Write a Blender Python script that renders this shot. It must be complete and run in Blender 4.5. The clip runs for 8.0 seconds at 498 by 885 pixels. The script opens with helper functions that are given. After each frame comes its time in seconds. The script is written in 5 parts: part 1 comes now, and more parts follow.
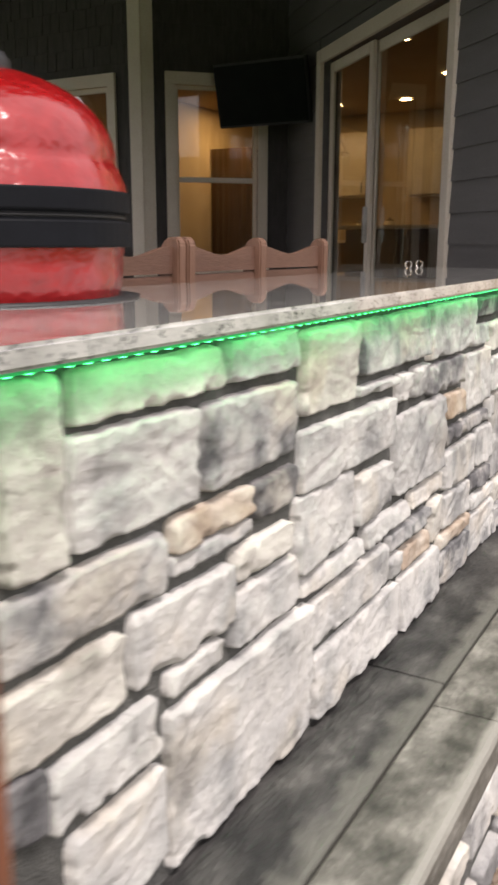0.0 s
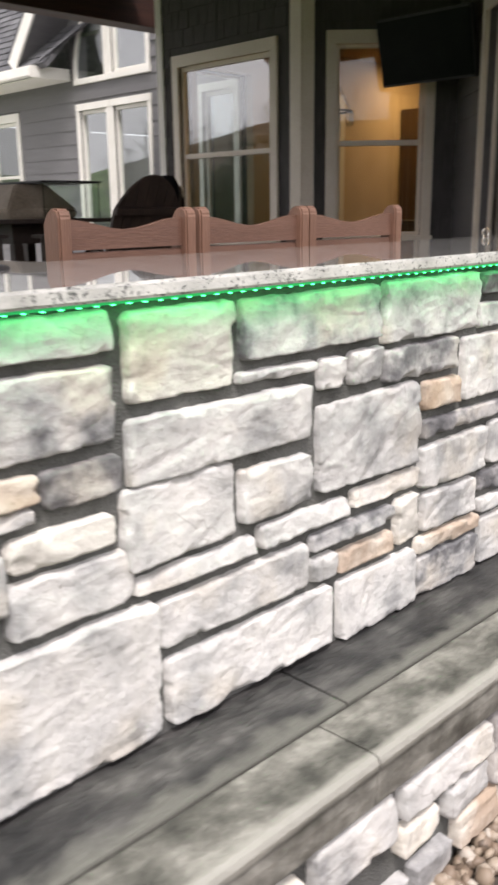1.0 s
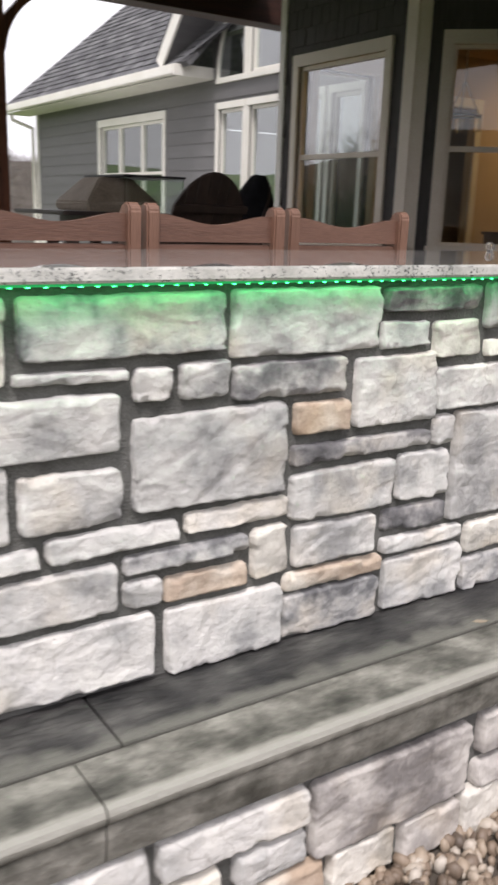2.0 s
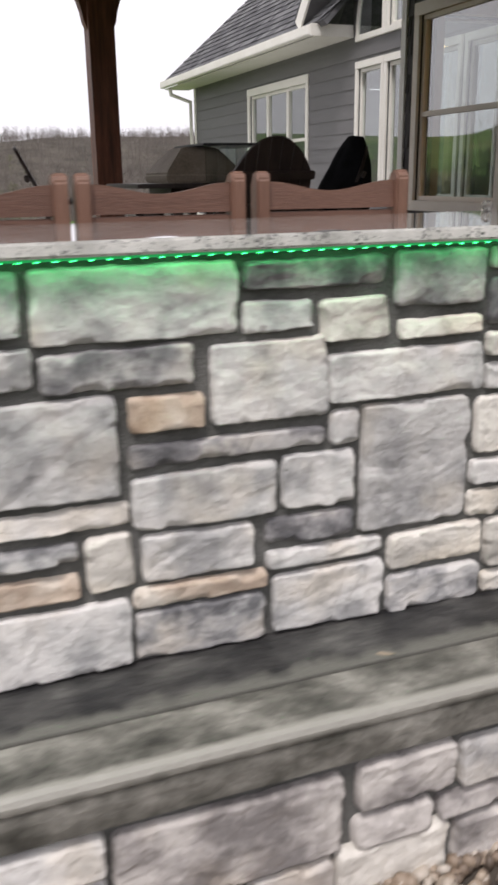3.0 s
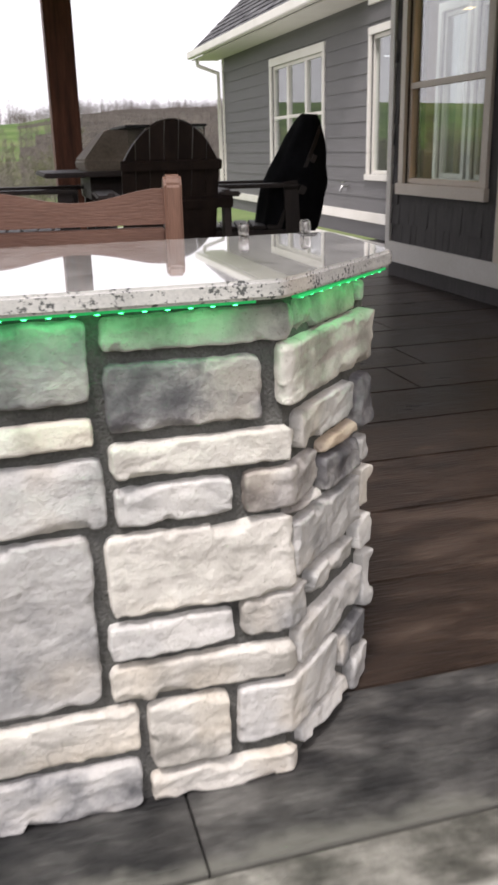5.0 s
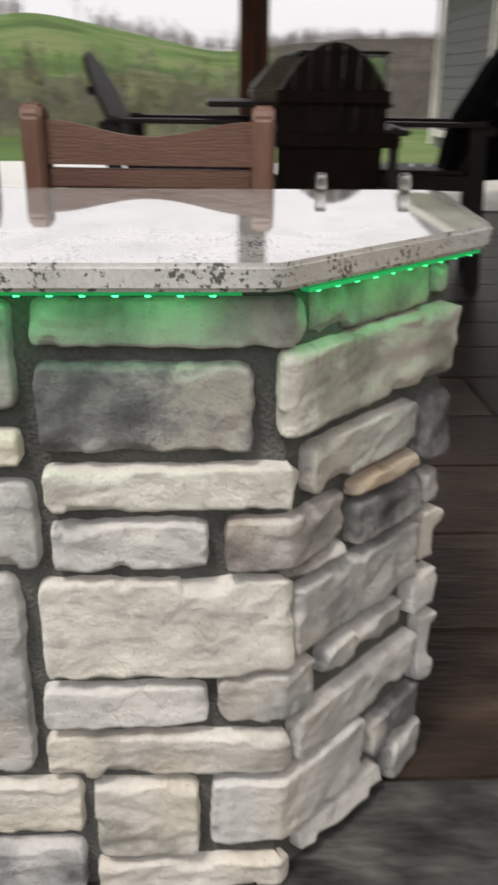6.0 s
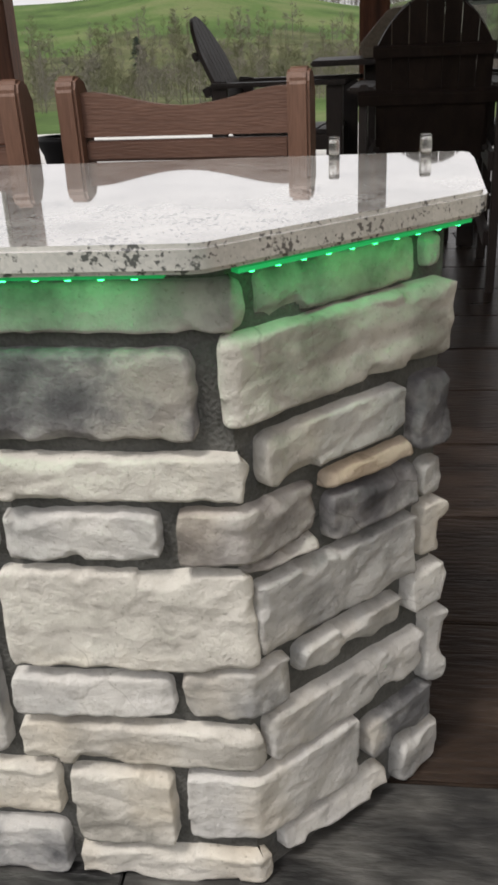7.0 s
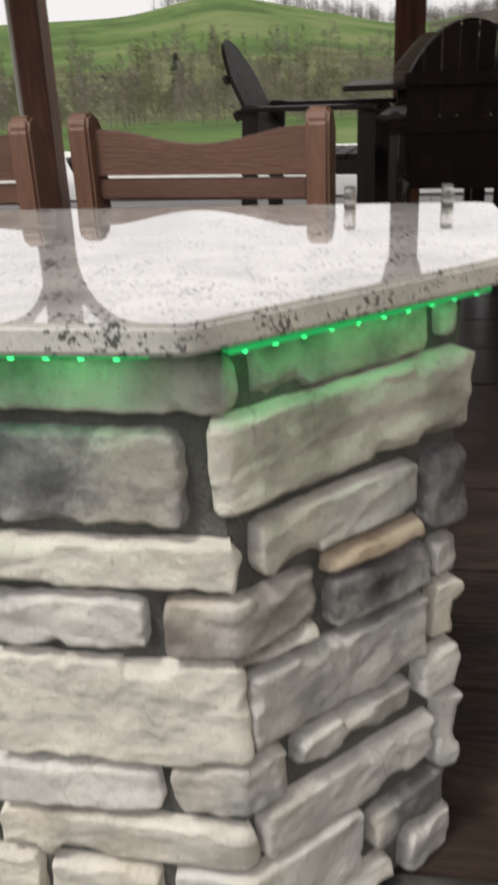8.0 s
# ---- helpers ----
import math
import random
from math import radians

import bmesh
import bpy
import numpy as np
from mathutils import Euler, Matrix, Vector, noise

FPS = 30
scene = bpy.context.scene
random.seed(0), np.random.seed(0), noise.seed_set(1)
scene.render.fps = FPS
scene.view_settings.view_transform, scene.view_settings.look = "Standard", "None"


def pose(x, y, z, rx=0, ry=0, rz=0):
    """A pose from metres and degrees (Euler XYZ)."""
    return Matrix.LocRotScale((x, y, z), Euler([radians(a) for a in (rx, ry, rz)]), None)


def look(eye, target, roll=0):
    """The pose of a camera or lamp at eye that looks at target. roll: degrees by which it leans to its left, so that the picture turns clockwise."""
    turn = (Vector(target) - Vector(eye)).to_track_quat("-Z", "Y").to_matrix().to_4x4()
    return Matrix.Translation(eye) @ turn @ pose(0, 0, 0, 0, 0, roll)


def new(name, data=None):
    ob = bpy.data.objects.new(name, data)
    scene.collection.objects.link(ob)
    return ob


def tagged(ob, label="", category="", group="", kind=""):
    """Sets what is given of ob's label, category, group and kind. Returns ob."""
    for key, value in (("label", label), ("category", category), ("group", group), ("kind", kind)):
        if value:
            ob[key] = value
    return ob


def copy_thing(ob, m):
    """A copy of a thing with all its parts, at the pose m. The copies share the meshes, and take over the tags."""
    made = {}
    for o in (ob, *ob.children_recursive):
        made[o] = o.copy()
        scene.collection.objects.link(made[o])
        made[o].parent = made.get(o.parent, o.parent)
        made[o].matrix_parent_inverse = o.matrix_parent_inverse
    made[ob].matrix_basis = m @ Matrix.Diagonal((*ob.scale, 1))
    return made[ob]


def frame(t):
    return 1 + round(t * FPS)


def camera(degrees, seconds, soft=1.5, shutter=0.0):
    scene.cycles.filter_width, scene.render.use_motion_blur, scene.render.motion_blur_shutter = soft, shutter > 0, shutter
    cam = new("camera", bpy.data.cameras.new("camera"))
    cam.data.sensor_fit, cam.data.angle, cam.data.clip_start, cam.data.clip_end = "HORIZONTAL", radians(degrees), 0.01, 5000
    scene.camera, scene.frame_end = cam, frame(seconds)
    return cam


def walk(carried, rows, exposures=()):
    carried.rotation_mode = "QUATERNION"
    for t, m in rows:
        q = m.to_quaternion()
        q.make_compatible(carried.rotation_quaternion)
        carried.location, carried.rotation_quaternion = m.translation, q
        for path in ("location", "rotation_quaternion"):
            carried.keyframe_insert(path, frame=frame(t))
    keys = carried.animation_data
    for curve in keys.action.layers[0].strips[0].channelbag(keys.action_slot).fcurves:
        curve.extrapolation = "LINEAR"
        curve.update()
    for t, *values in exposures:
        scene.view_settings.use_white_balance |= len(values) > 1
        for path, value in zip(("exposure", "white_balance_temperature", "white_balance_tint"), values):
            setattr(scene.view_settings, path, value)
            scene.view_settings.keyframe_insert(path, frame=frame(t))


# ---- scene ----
cam = camera(32.2, 8.0, 2.9, 0.5)
PATH = [
    (0, (-0.028, -0.068, 1.019), (-0.994, 1.625, 0.568), 0.1),
    (0.5, (0.204, 0.209, 1.026), (-0.936, 1.783, 0.553), -0.9),
    (1, (0.474, 0.482, 1.027), (-0.899, 1.84, 0.506), -0.8),
    (1.5, (0.661, 0.784, 1.02), (-0.814, 2.032, 0.503), 1.5),
    (2.8, (0.938, 1.786, 1.032), (-0.839, 2.502, 0.458), -0.3),
    (3, (0.917, 1.942, 1.022), (-0.872, 2.614, 0.433), -0.8),
    (3.5, (0.798, 2.332, 1.066), (-0.999, 3.06, 0.575), -1.2),
    (4, (0.736, 2.627, 1.081), (-1.019, 3.431, 0.559), -0.6),
    (4.5, (0.699, 2.873, 1.104), (-1.107, 3.503, 0.519), -1.5),
    (4.7, (0.638, 2.939, 1.095), (-1.18, 3.505, 0.484), -1.7),
    (5.8, (0.204, 3.28, 1.094), (-1.625, 3.548, 0.331), 1.1),
    (6, (0.174, 3.354, 1.082), (-1.669, 3.437, 0.311), 0.6),
    (6.5, (0.13, 3.533, 1.097), (-1.694, 3.303, 0.308), -1.6),
    (7, (0.104, 3.569, 1.081), (-1.695, 3.327, 0.243), -2.8),
    (7.5, (0.076, 3.588, 1.076), (-1.711, 3.344, 0.213), -3.6),
    (8, (0.003, 3.595, 1.117), (-1.8, 3.283, 0.31), -2.5),
]
walk(cam, [(t, look(eye, target, roll)) for t, eye, target, roll in PATH], [(0.0, 0.54, 6850, 17), (1.0, 0.80, 6600, 16), (3.0, 0.23, 6500, 16), (3.5, 0.29, 6500, 17), (4.5, 0.55, 6500, 18), (6.0, 0.02, 6700, 12), (6.5, -0.18, 6700, 11), (7.5, 0.02, 6700, 11), (8.0, 0.01, 6800, 11)])

# ---- world, sun and large lights ----
SUN_EL, SUN_AZ = radians(61), radians(124)
world = bpy.data.worlds.new("overcast_sky")
scene.world = world
world.use_nodes = True
wn = world.node_tree.nodes
sky = wn.new("ShaderNodeTexSky")
sky.sky_type, sky.sun_disc, sky.sun_elevation, sky.sun_rotation = "NISHITA", False, SUN_EL, SUN_AZ
sky.air_density, sky.dust_density, sky.ozone_density = 1.0, 6.0, 1.0
pale = wn.new("ShaderNodeHueSaturation")
pale.inputs["Saturation"].default_value = 0.12
world.node_tree.links.new(sky.outputs[0], pale.inputs["Color"])
veil = wn.new("ShaderNodeMix")
veil.data_type = "RGBA"
veil.inputs[0].default_value = 0.72
veil.inputs[7].default_value = (11.0, 11.0, 11.4, 1)
world.node_tree.links.new(pale.outputs[0], veil.inputs[6])
world.node_tree.links.new(veil.outputs[2], wn["Background"].inputs["Color"])
wn["Background"].inputs["Strength"].default_value = 0.108
sun = new("sun", bpy.data.lights.new("sun", "SUN"))
sun.data.energy, sun.data.angle, sun.data.color = 2.0, radians(12), (1.0, 0.97, 0.92)
sun.matrix_world = look((6.6, -3.4, 14), (0, 1, 0))


def area_lamp(name, m, sx, sy, power, colour):
    lamp = new(name, bpy.data.lights.new(name, "AREA"))
    lamp.data.shape, lamp.data.size, lamp.data.size_y = "RECTANGLE", sx, sy
    lamp.data.energy, lamp.data.color = power, colour
    lamp.matrix_world = m
    return lamp


# ---- materials ----
def nodes_of(name):
    m = bpy.data.materials.new(name)
    m.use_nodes = True
    return m, m.node_tree.nodes, m.node_tree.links, m.node_tree.nodes["Principled BSDF"]


def ramp_of(nodes, stops):
    r = nodes.new("ShaderNodeValToRGB")
    while len(r.color_ramp.elements) < len(stops):
        r.color_ramp.elements.new(0.5)
    for e, (p, c) in zip(r.color_ramp.elements, stops):
        e.position, e.color = p, (*c, 1)
    return r


def surface(name, stops, scale=6.0, rough=0.7, bump=0.3, fine=60.0, metal=0.0, stretch=(1, 1, 1), vary=0.0, detail=6.0, rough_vary=0.1, coat=0.0, spec=0.5, depth=0.01, grain=0.35, streak=None):
    """A two-scale surface: broad stains through the ramp, fine grain in colour, gloss and relief."""
    m, n, l, p = nodes_of(name)
    geo = n.new("ShaderNodeNewGeometry")
    mp = n.new("ShaderNodeMapping")
    mp.inputs["Scale"].default_value = stretch
    l.new(geo.outputs["Position"], mp.inputs["Vector"])
    big = n.new("ShaderNodeTexNoise")
    big.inputs["Scale"].default_value, big.inputs["Detail"].default_value, big.inputs["Roughness"].default_value = scale, detail, 0.6
    small = n.new("ShaderNodeTexNoise")
    small.inputs["Scale"].default_value, small.inputs["Detail"].default_value = fine, 4.0
    l.new(mp.outputs[0], big.inputs["Vector"])
    if streak:
        run = n.new("ShaderNodeMapping")
        run.inputs["Scale"].default_value = streak
        l.new(geo.outputs["Position"], run.inputs["Vector"])
        l.new(run.outputs[0], small.inputs["Vector"])
    else:
        l.new(mp.outputs[0], small.inputs["Vector"])
    r = ramp_of(n, stops)
    fac = big.outputs["Fac"]
    if vary:
        info = n.new("ShaderNodeObjectInfo")
        add = n.new("ShaderNodeMath")
        add.operation = "MULTIPLY_ADD"
        add.inputs[1].default_value = vary
        l.new(info.outputs["Random"], add.inputs[0])
        l.new(fac, add.inputs[2])
        sub = n.new("ShaderNodeMath")
        sub.operation = "SUBTRACT"
        sub.inputs[1].default_value = vary / 2
        l.new(add.outputs[0], sub.inputs[0])
        fac = sub.outputs[0]
    l.new(fac, r.inputs["Fac"])
    mix = n.new("ShaderNodeMix")
    mix.data_type, mix.blend_type = "RGBA", "OVERLAY"
    mix.inputs[0].default_value = grain
    l.new(r.outputs[0], mix.inputs[6])
    l.new(small.outputs["Fac"], mix.inputs[7])
    l.new(mix.outputs[2], p.inputs["Base Color"])
    rr = n.new("ShaderNodeMapRange")
    rr.inputs["To Min"].default_value, rr.inputs["To Max"].default_value = max(0.02, rough - rough_vary), min(1, rough + rough_vary)
    l.new(big.outputs["Fac"], rr.inputs["Value"])
    l.new(rr.outputs[0], p.inputs["Roughness"])
    p.inputs["Metallic"].default_value = metal
    p.inputs["Coat Weight"].default_value = coat
    p.inputs["Specular IOR Level"].default_value = spec
    if bump:
        b = n.new("ShaderNodeBump")
        b.inputs["Strength"].default_value, b.inputs["Distance"].default_value = bump, depth
        l.new(small.outputs["Fac"], b.inputs["Height"])
        l.new(b.outputs[0], p.inputs["Normal"])
    return m


def stone_surface(name, stops, scale=7.0):
    """Split stone: mineral patches, ochre and dark stains, fine cracks and a grainy split face; each stone its own."""
    m, n, l, p = nodes_of(name)
    geo, info = n.new("ShaderNodeNewGeometry"), n.new("ShaderNodeObjectInfo")
    shift = n.new("ShaderNodeVectorMath")
    shift.operation = "MULTIPLY_ADD"
    shift.inputs[1].default_value = (17.0, 9.0, 23.0)
    l.new(info.outputs["Random"], shift.inputs[0])
    l.new(geo.outputs["Position"], shift.inputs[2])
    at = shift.outputs[0]

    def cloud(size, detail, rough):
        t = n.new("ShaderNodeTexNoise")
        t.inputs["Scale"].default_value, t.inputs["Detail"].default_value, t.inputs["Roughness"].default_value = size, detail, rough
        l.new(at, t.inputs["Vector"])
        return t.outputs["Fac"]

    def blend(colour, mask, tint):
        b = n.new("ShaderNodeMix")
        b.data_type, b.blend_type = "RGBA", "MULTIPLY"
        l.new(mask, b.inputs[0])
        l.new(colour, b.inputs[6])
        b.inputs[7].default_value = (*tint, 1)
        return b.outputs[2]

    def mask_of(fac, lo, hi, top):
        r = n.new("ShaderNodeMapRange")
        r.inputs["From Min"].default_value, r.inputs["From Max"].default_value, r.inputs["To Max"].default_value = lo, hi, top
        l.new(fac, r.inputs["Value"])
        return r.outputs[0]

    spread = n.new("ShaderNodeMath")
    spread.operation = "MULTIPLY_ADD"
    spread.inputs[1].default_value = 0.11
    l.new(info.outputs["Random"], spread.inputs[0])
    l.new(cloud(scale, 5.0, 0.55), spread.inputs[2])
    less = n.new("ShaderNodeMath")
    less.operation = "SUBTRACT"
    less.inputs[1].default_value = 0.055
    l.new(spread.outputs[0], less.inputs[0])
    r = ramp_of(n, stops)
    l.new(less.outputs[0], r.inputs["Fac"])
    colour = blend(r.outputs[0], mask_of(cloud(4.5, 4.0, 0.5), 0.53, 0.66, 0.55), (1.0, 0.92, 0.80))
    colour = blend(colour, mask_of(cloud(13.0, 6.0, 0.62), 0.58, 0.70, 0.7), (0.62, 0.615, 0.62))
    grain = cloud(85.0, 8.0, 0.70)
    colour = blend(colour, mask_of(grain, 0.53, 0.71, 0.7), (0.80, 0.795, 0.78))
    pits = cloud(150.0, 4.0, 0.60)
    colour = blend(colour, mask_of(pits, 0.63, 0.71, 0.6), (0.55, 0.535, 0.515))
    # fine cracks along the middle level of a slow noise, in places only
    off = n.new("ShaderNodeMath")
    off.operation = "SUBTRACT"
    off.inputs[1].default_value = 0.5
    l.new(cloud(6.0, 3.0, 0.45), off.inputs[0])
    far = n.new("ShaderNodeMath")
    far.operation = "ABSOLUTE"
    l.new(off.outputs[0], far.inputs[0])
    line = mask_of(far.outputs[0], 0.008, 0.001, 1.0)
    here = n.new("ShaderNodeMath")
    here.operation = "MULTIPLY"
    l.new(line, here.inputs[0])
    l.new(mask_of(cloud(3.3, 1.0, 0.5), 0.56, 0.64, 0.45), here.inputs[1])
    colour = blend(colour, here.outputs[0], (0.42, 0.40, 0.38))
    l.new(colour, p.inputs["Base Color"])
    p.inputs["Roughness"].default_value, p.inputs["Specular IOR Level"].default_value = 0.88, 0.22
    last = None
    for fac, strength, depth in ((cloud(26.0, 9.0, 0.68), 0.58, 0.011), (grain, 0.55, 0.005), (pits, -0.30, 0.002)):
        b = n.new("ShaderNodeBump")
        b.inputs["Strength"].default_value, b.inputs["Distance"].default_value, b.invert = abs(strength), depth, strength < 0
        l.new(fac, b.inputs["Height"])
        if last is not None:
            l.new(last, b.inputs["Normal"])
        last = b.outputs[0]
    l.new(last, p.inputs["Normal"])
    return m


STONE = {
    "light": stone_surface("pale_grey_stone", [(0.345, (0.340, 0.338, 0.336)), (0.426, (0.500, 0.494, 0.480)), (0.531, (0.605, 0.590, 0.570)), (0.636, (0.680, 0.662, 0.630))]),
    "cream": stone_surface("cream_stone", [(0.345, (0.390, 0.370, 0.334)), (0.438, (0.590, 0.562, 0.514)), (0.574, (0.705, 0.676, 0.620))]),
    "grey": stone_surface("mid_grey_stone", [(0.345, (0.215, 0.215, 0.216)), (0.450, (0.375, 0.370, 0.366)), (0.562, (0.510, 0.500, 0.486))]),
    "mauve": stone_surface("brownish_grey_stone", [(0.345, (0.205, 0.190, 0.184)), (0.450, (0.385, 0.360, 0.344)), (0.562, (0.550, 0.520, 0.490))]),
    "mixed": stone_surface("patchy_grey_stone", [(0.365, (0.150, 0.150, 0.156)), (0.440, (0.310, 0.308, 0.308)), (0.510, (0.445, 0.436, 0.428)), (0.593, (0.560, 0.545, 0.524))], 9.0),
    "dark": stone_surface("dark_grey_stone", [(0.340, (0.095, 0.094, 0.099)), (0.445, (0.178, 0.174, 0.179)), (0.520, (0.285, 0.277, 0.277)), (0.590, (0.455, 0.443, 0.430))], 9.0),
    "charcoal": stone_surface("charcoal_stone", [(0.340, (0.072, 0.070, 0.077)), (0.445, (0.135, 0.131, 0.139)), (0.525, (0.225, 0.217, 0.222)), (0.600, (0.410, 0.398, 0.388))], 9.0),
    "tan": stone_surface("tan_stone", [(0.364, (0.360, 0.258, 0.180)), (0.488, (0.485, 0.362, 0.262)), (0.593, (0.560, 0.465, 0.372))]),
    "blush": stone_surface("pale_tan_stone", [(0.364, (0.430, 0.340, 0.268)), (0.488, (0.565, 0.485, 0.405)), (0.593, (0.640, 0.595, 0.525))]),
}
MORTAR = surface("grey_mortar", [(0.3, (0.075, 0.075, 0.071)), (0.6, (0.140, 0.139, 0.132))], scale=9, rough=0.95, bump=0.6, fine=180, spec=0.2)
BORDER = surface("pale_stamped_concrete", [(0.34, (0.042, 0.041, 0.036)), (0.45, (0.084, 0.082, 0.071)), (0.54, (0.138, 0.133, 0.117)), (0.66, (0.235, 0.227, 0.202))], scale=8, rough=0.5, bump=0.5, fine=42, stretch=(1.3, 0.8, 1), detail=10, grain=0.5, vary=0.1, rough_vary=0.15, streak=(1.4, 0.7, 1))
BAND = surface("dark_stamped_concrete", [(0.34, (0.014, 0.014, 0.015)), (0.46, (0.031, 0.030, 0.030)), (0.57, (0.058, 0.056, 0.054)), (0.70, (0.112, 0.108, 0.102))], scale=7, rough=0.45, bump=0.5, fine=42, stretch=(1.4, 0.75, 1), detail=10, grain=0.5, vary=0.1, rough_vary=0.15, streak=(1.8, 0.5, 1))
PLANK = surface("brown_stamped_concrete", [(0.3, (0.020, 0.0132, 0.0102)), (0.5, (0.043, 0.0285, 0.0213)), (0.7, (0.086, 0.061, 0.047))], scale=5, rough=0.33, bump=0.5, fine=38, stretch=(2.4, 0.7, 1), detail=10, grain=0.6, vary=0.2, rough_vary=0.16, streak=(2.6, 0.30, 1))


def worn_lit_edge(m, x0, x1, colour, ragged, z0=-1.0):
    """A pale, ragged strip mixed into the concrete's colour along an edge of the slab: stain rubbed off, and the lip's
    painted highlight.
    """
    n, l = m.node_tree.nodes, m.node_tree.links
    p = n["Principled BSDF"]
    geo, cut, t = n["Geometry"], n.new("ShaderNodeSeparateXYZ"), n.new("ShaderNodeTexNoise")
    t.inputs["Scale"].default_value, t.inputs["Detail"].default_value = 11, 6
    l.new(geo.outputs["Position"], cut.inputs[0])
    l.new(geo.outputs["Position"], t.inputs["Vector"])
    wave = n.new("ShaderNodeMath")
    wave.operation = "MULTIPLY_ADD"
    wave.inputs[1].default_value = ragged
    l.new(t.outputs["Fac"], wave.inputs[0])
    l.new(cut.outputs["X"], wave.inputs[2])
    side, upper, both = n.new("ShaderNodeMapRange"), n.new("ShaderNodeMapRange"), n.new("ShaderNodeMath")
    side.inputs["From Min"].default_value, side.inputs["From Max"].default_value, side.inputs["To Max"].default_value = x0 + ragged / 2, x1 + ragged / 2, 0.85
    upper.inputs["From Min"].default_value, upper.inputs["From Max"].default_value = z0, z0 + 0.010
    l.new(wave.outputs[0], side.inputs["Value"])
    l.new(cut.outputs["Z"], upper.inputs["Value"])
    both.operation = "MULTIPLY"
    l.new(side.outputs[0], both.inputs[0])
    l.new(upper.outputs[0], both.inputs[1])
    mix = n.new("ShaderNodeMix")
    mix.data_type = "RGBA"
    l.new(both.outputs[0], mix.inputs[0])
    l.new(p.inputs["Base Color"].links[0].from_socket, mix.inputs[6])
    mix.inputs[7].default_value = (*colour, 1)
    l.new(mix.outputs[2], p.inputs["Base Color"])


# Worn border lip, with the bright highlight along it painted into the colour.
worn_lit_edge(BORDER, -0.414, -0.402, (0.29, 0.283, 0.252), 0.022, -0.024)
worn_lit_edge(BAND, -0.605, -0.565, (0.135, 0.133, 0.117), 0.13)
# Near-white colour stands for sky reflected on wet, open concrete.
WALK = surface("sky_glare_concrete", [(0.3, (0.50, 0.49, 0.46)), (0.7, (0.64, 0.63, 0.60))], scale=3, rough=0.45, bump=0.2, fine=80)
JOINT = surface("dark_joint", [(0.3, (0.02, 0.018, 0.016)), (0.7, (0.05, 0.045, 0.04))], rough=0.8)
SIDING = surface("grey_painted_siding", [(0.3, (0.115, 0.112, 0.115)), (0.7, (0.148, 0.145, 0.148))], scale=2, rough=0.6, bump=0.25, fine=60, stretch=(1, 1, 8), vary=0.12)
SHAKE = surface("dark_grey_shakes", [(0.3, (0.048, 0.045, 0.044)), (0.7, (0.085, 0.080, 0.078))], scale=5, rough=0.75, bump=0.5, fine=50, stretch=(8, 8, 1))
TRIM = surface("cream_white_trim", [(0.3, (0.70, 0.68, 0.62)), (0.7, (0.78, 0.76, 0.71))], scale=3, rough=0.5, bump=0.08, fine=90)
BEIGE = surface("beige_trim", [(0.3, (0.70, 0.63, 0.53)), (0.7, (0.78, 0.71, 0.61))], scale=3, rough=0.55, bump=0.08, fine=90)
SHINGLE = surface("charcoal_roof_shingle", [(0.3, (0.055, 0.055, 0.06)), (0.7, (0.13, 0.13, 0.135))], scale=9, rough=0.9, bump=0.6, fine=120, vary=0.3)
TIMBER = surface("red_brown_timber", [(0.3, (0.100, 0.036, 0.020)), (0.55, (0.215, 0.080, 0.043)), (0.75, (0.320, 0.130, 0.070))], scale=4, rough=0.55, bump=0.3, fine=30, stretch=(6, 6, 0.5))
# Beams use a darker tone of the posts' red-brown.
BEAM = surface("dark_red_brown_beam", [(0.3, (0.030, 0.012, 0.009)), (0.7, (0.070, 0.028, 0.019))], scale=4, rough=0.6, bump=0.3, fine=30, stretch=(6, 0.5, 6))
POLY = surface("brown_poly_lumber", [(0.3, (0.112, 0.057, 0.039)), (0.7, (0.170, 0.090, 0.063))], scale=3, rough=0.48, bump=0.22, fine=45, stretch=(6, 0.5, 6), vary=0.1)
POLYV = surface("brown_poly_post", [(0.3, (0.155, 0.082, 0.056)), (0.7, (0.225, 0.122, 0.083))], scale=3, rough=0.45, bump=0.2, fine=45, stretch=(6, 6, 0.5), vary=0.1)
DARKWOOD = surface("dark_brown_poly", [(0.3, (0.022, 0.014, 0.011)), (0.7, (0.045, 0.029, 0.022))], scale=4, rough=0.5, bump=0.2, fine=45, stretch=(5, 5, 0.6), vary=0.15)
SOIL = surface("wet_soil", [(0.3, (0.04, 0.032, 0.025)), (0.7, (0.085, 0.07, 0.055))], rough=0.9)
GRASS = surface("spring_grass", [(0.38, (0.052, 0.088, 0.025)), (0.5, (0.080, 0.134, 0.037)), (0.62, (0.132, 0.162, 0.065))], scale=0.034, rough=0.95, bump=0.5, fine=1.2, detail=9, spec=0.1, depth=0.2)
WOODED = surface("leaf_litter_under_bare_woods", [(0.36, (0.030, 0.028, 0.022)), (0.5, (0.060, 0.053, 0.043)), (0.64, (0.095, 0.085, 0.068))], scale=0.09, rough=0.95, bump=0.6, fine=0.8, detail=9, spec=0.1, depth=0.6, grain=0.6)
BRUSH = surface("olive_brush_and_dead_grass", [(0.36, (0.058, 0.070, 0.030)), (0.5, (0.090, 0.102, 0.046)), (0.64, (0.132, 0.135, 0.070))], scale=0.12, rough=0.95, bump=0.5, fine=0.9, detail=9, spec=0.1, depth=0.4, grain=0.5)
BARK = surface("bare_twigs", [(0.3, (0.095, 0.082, 0.073)), (0.7, (0.165, 0.146, 0.132))], scale=0.3, rough=0.95, vary=0.3, spec=0.1)
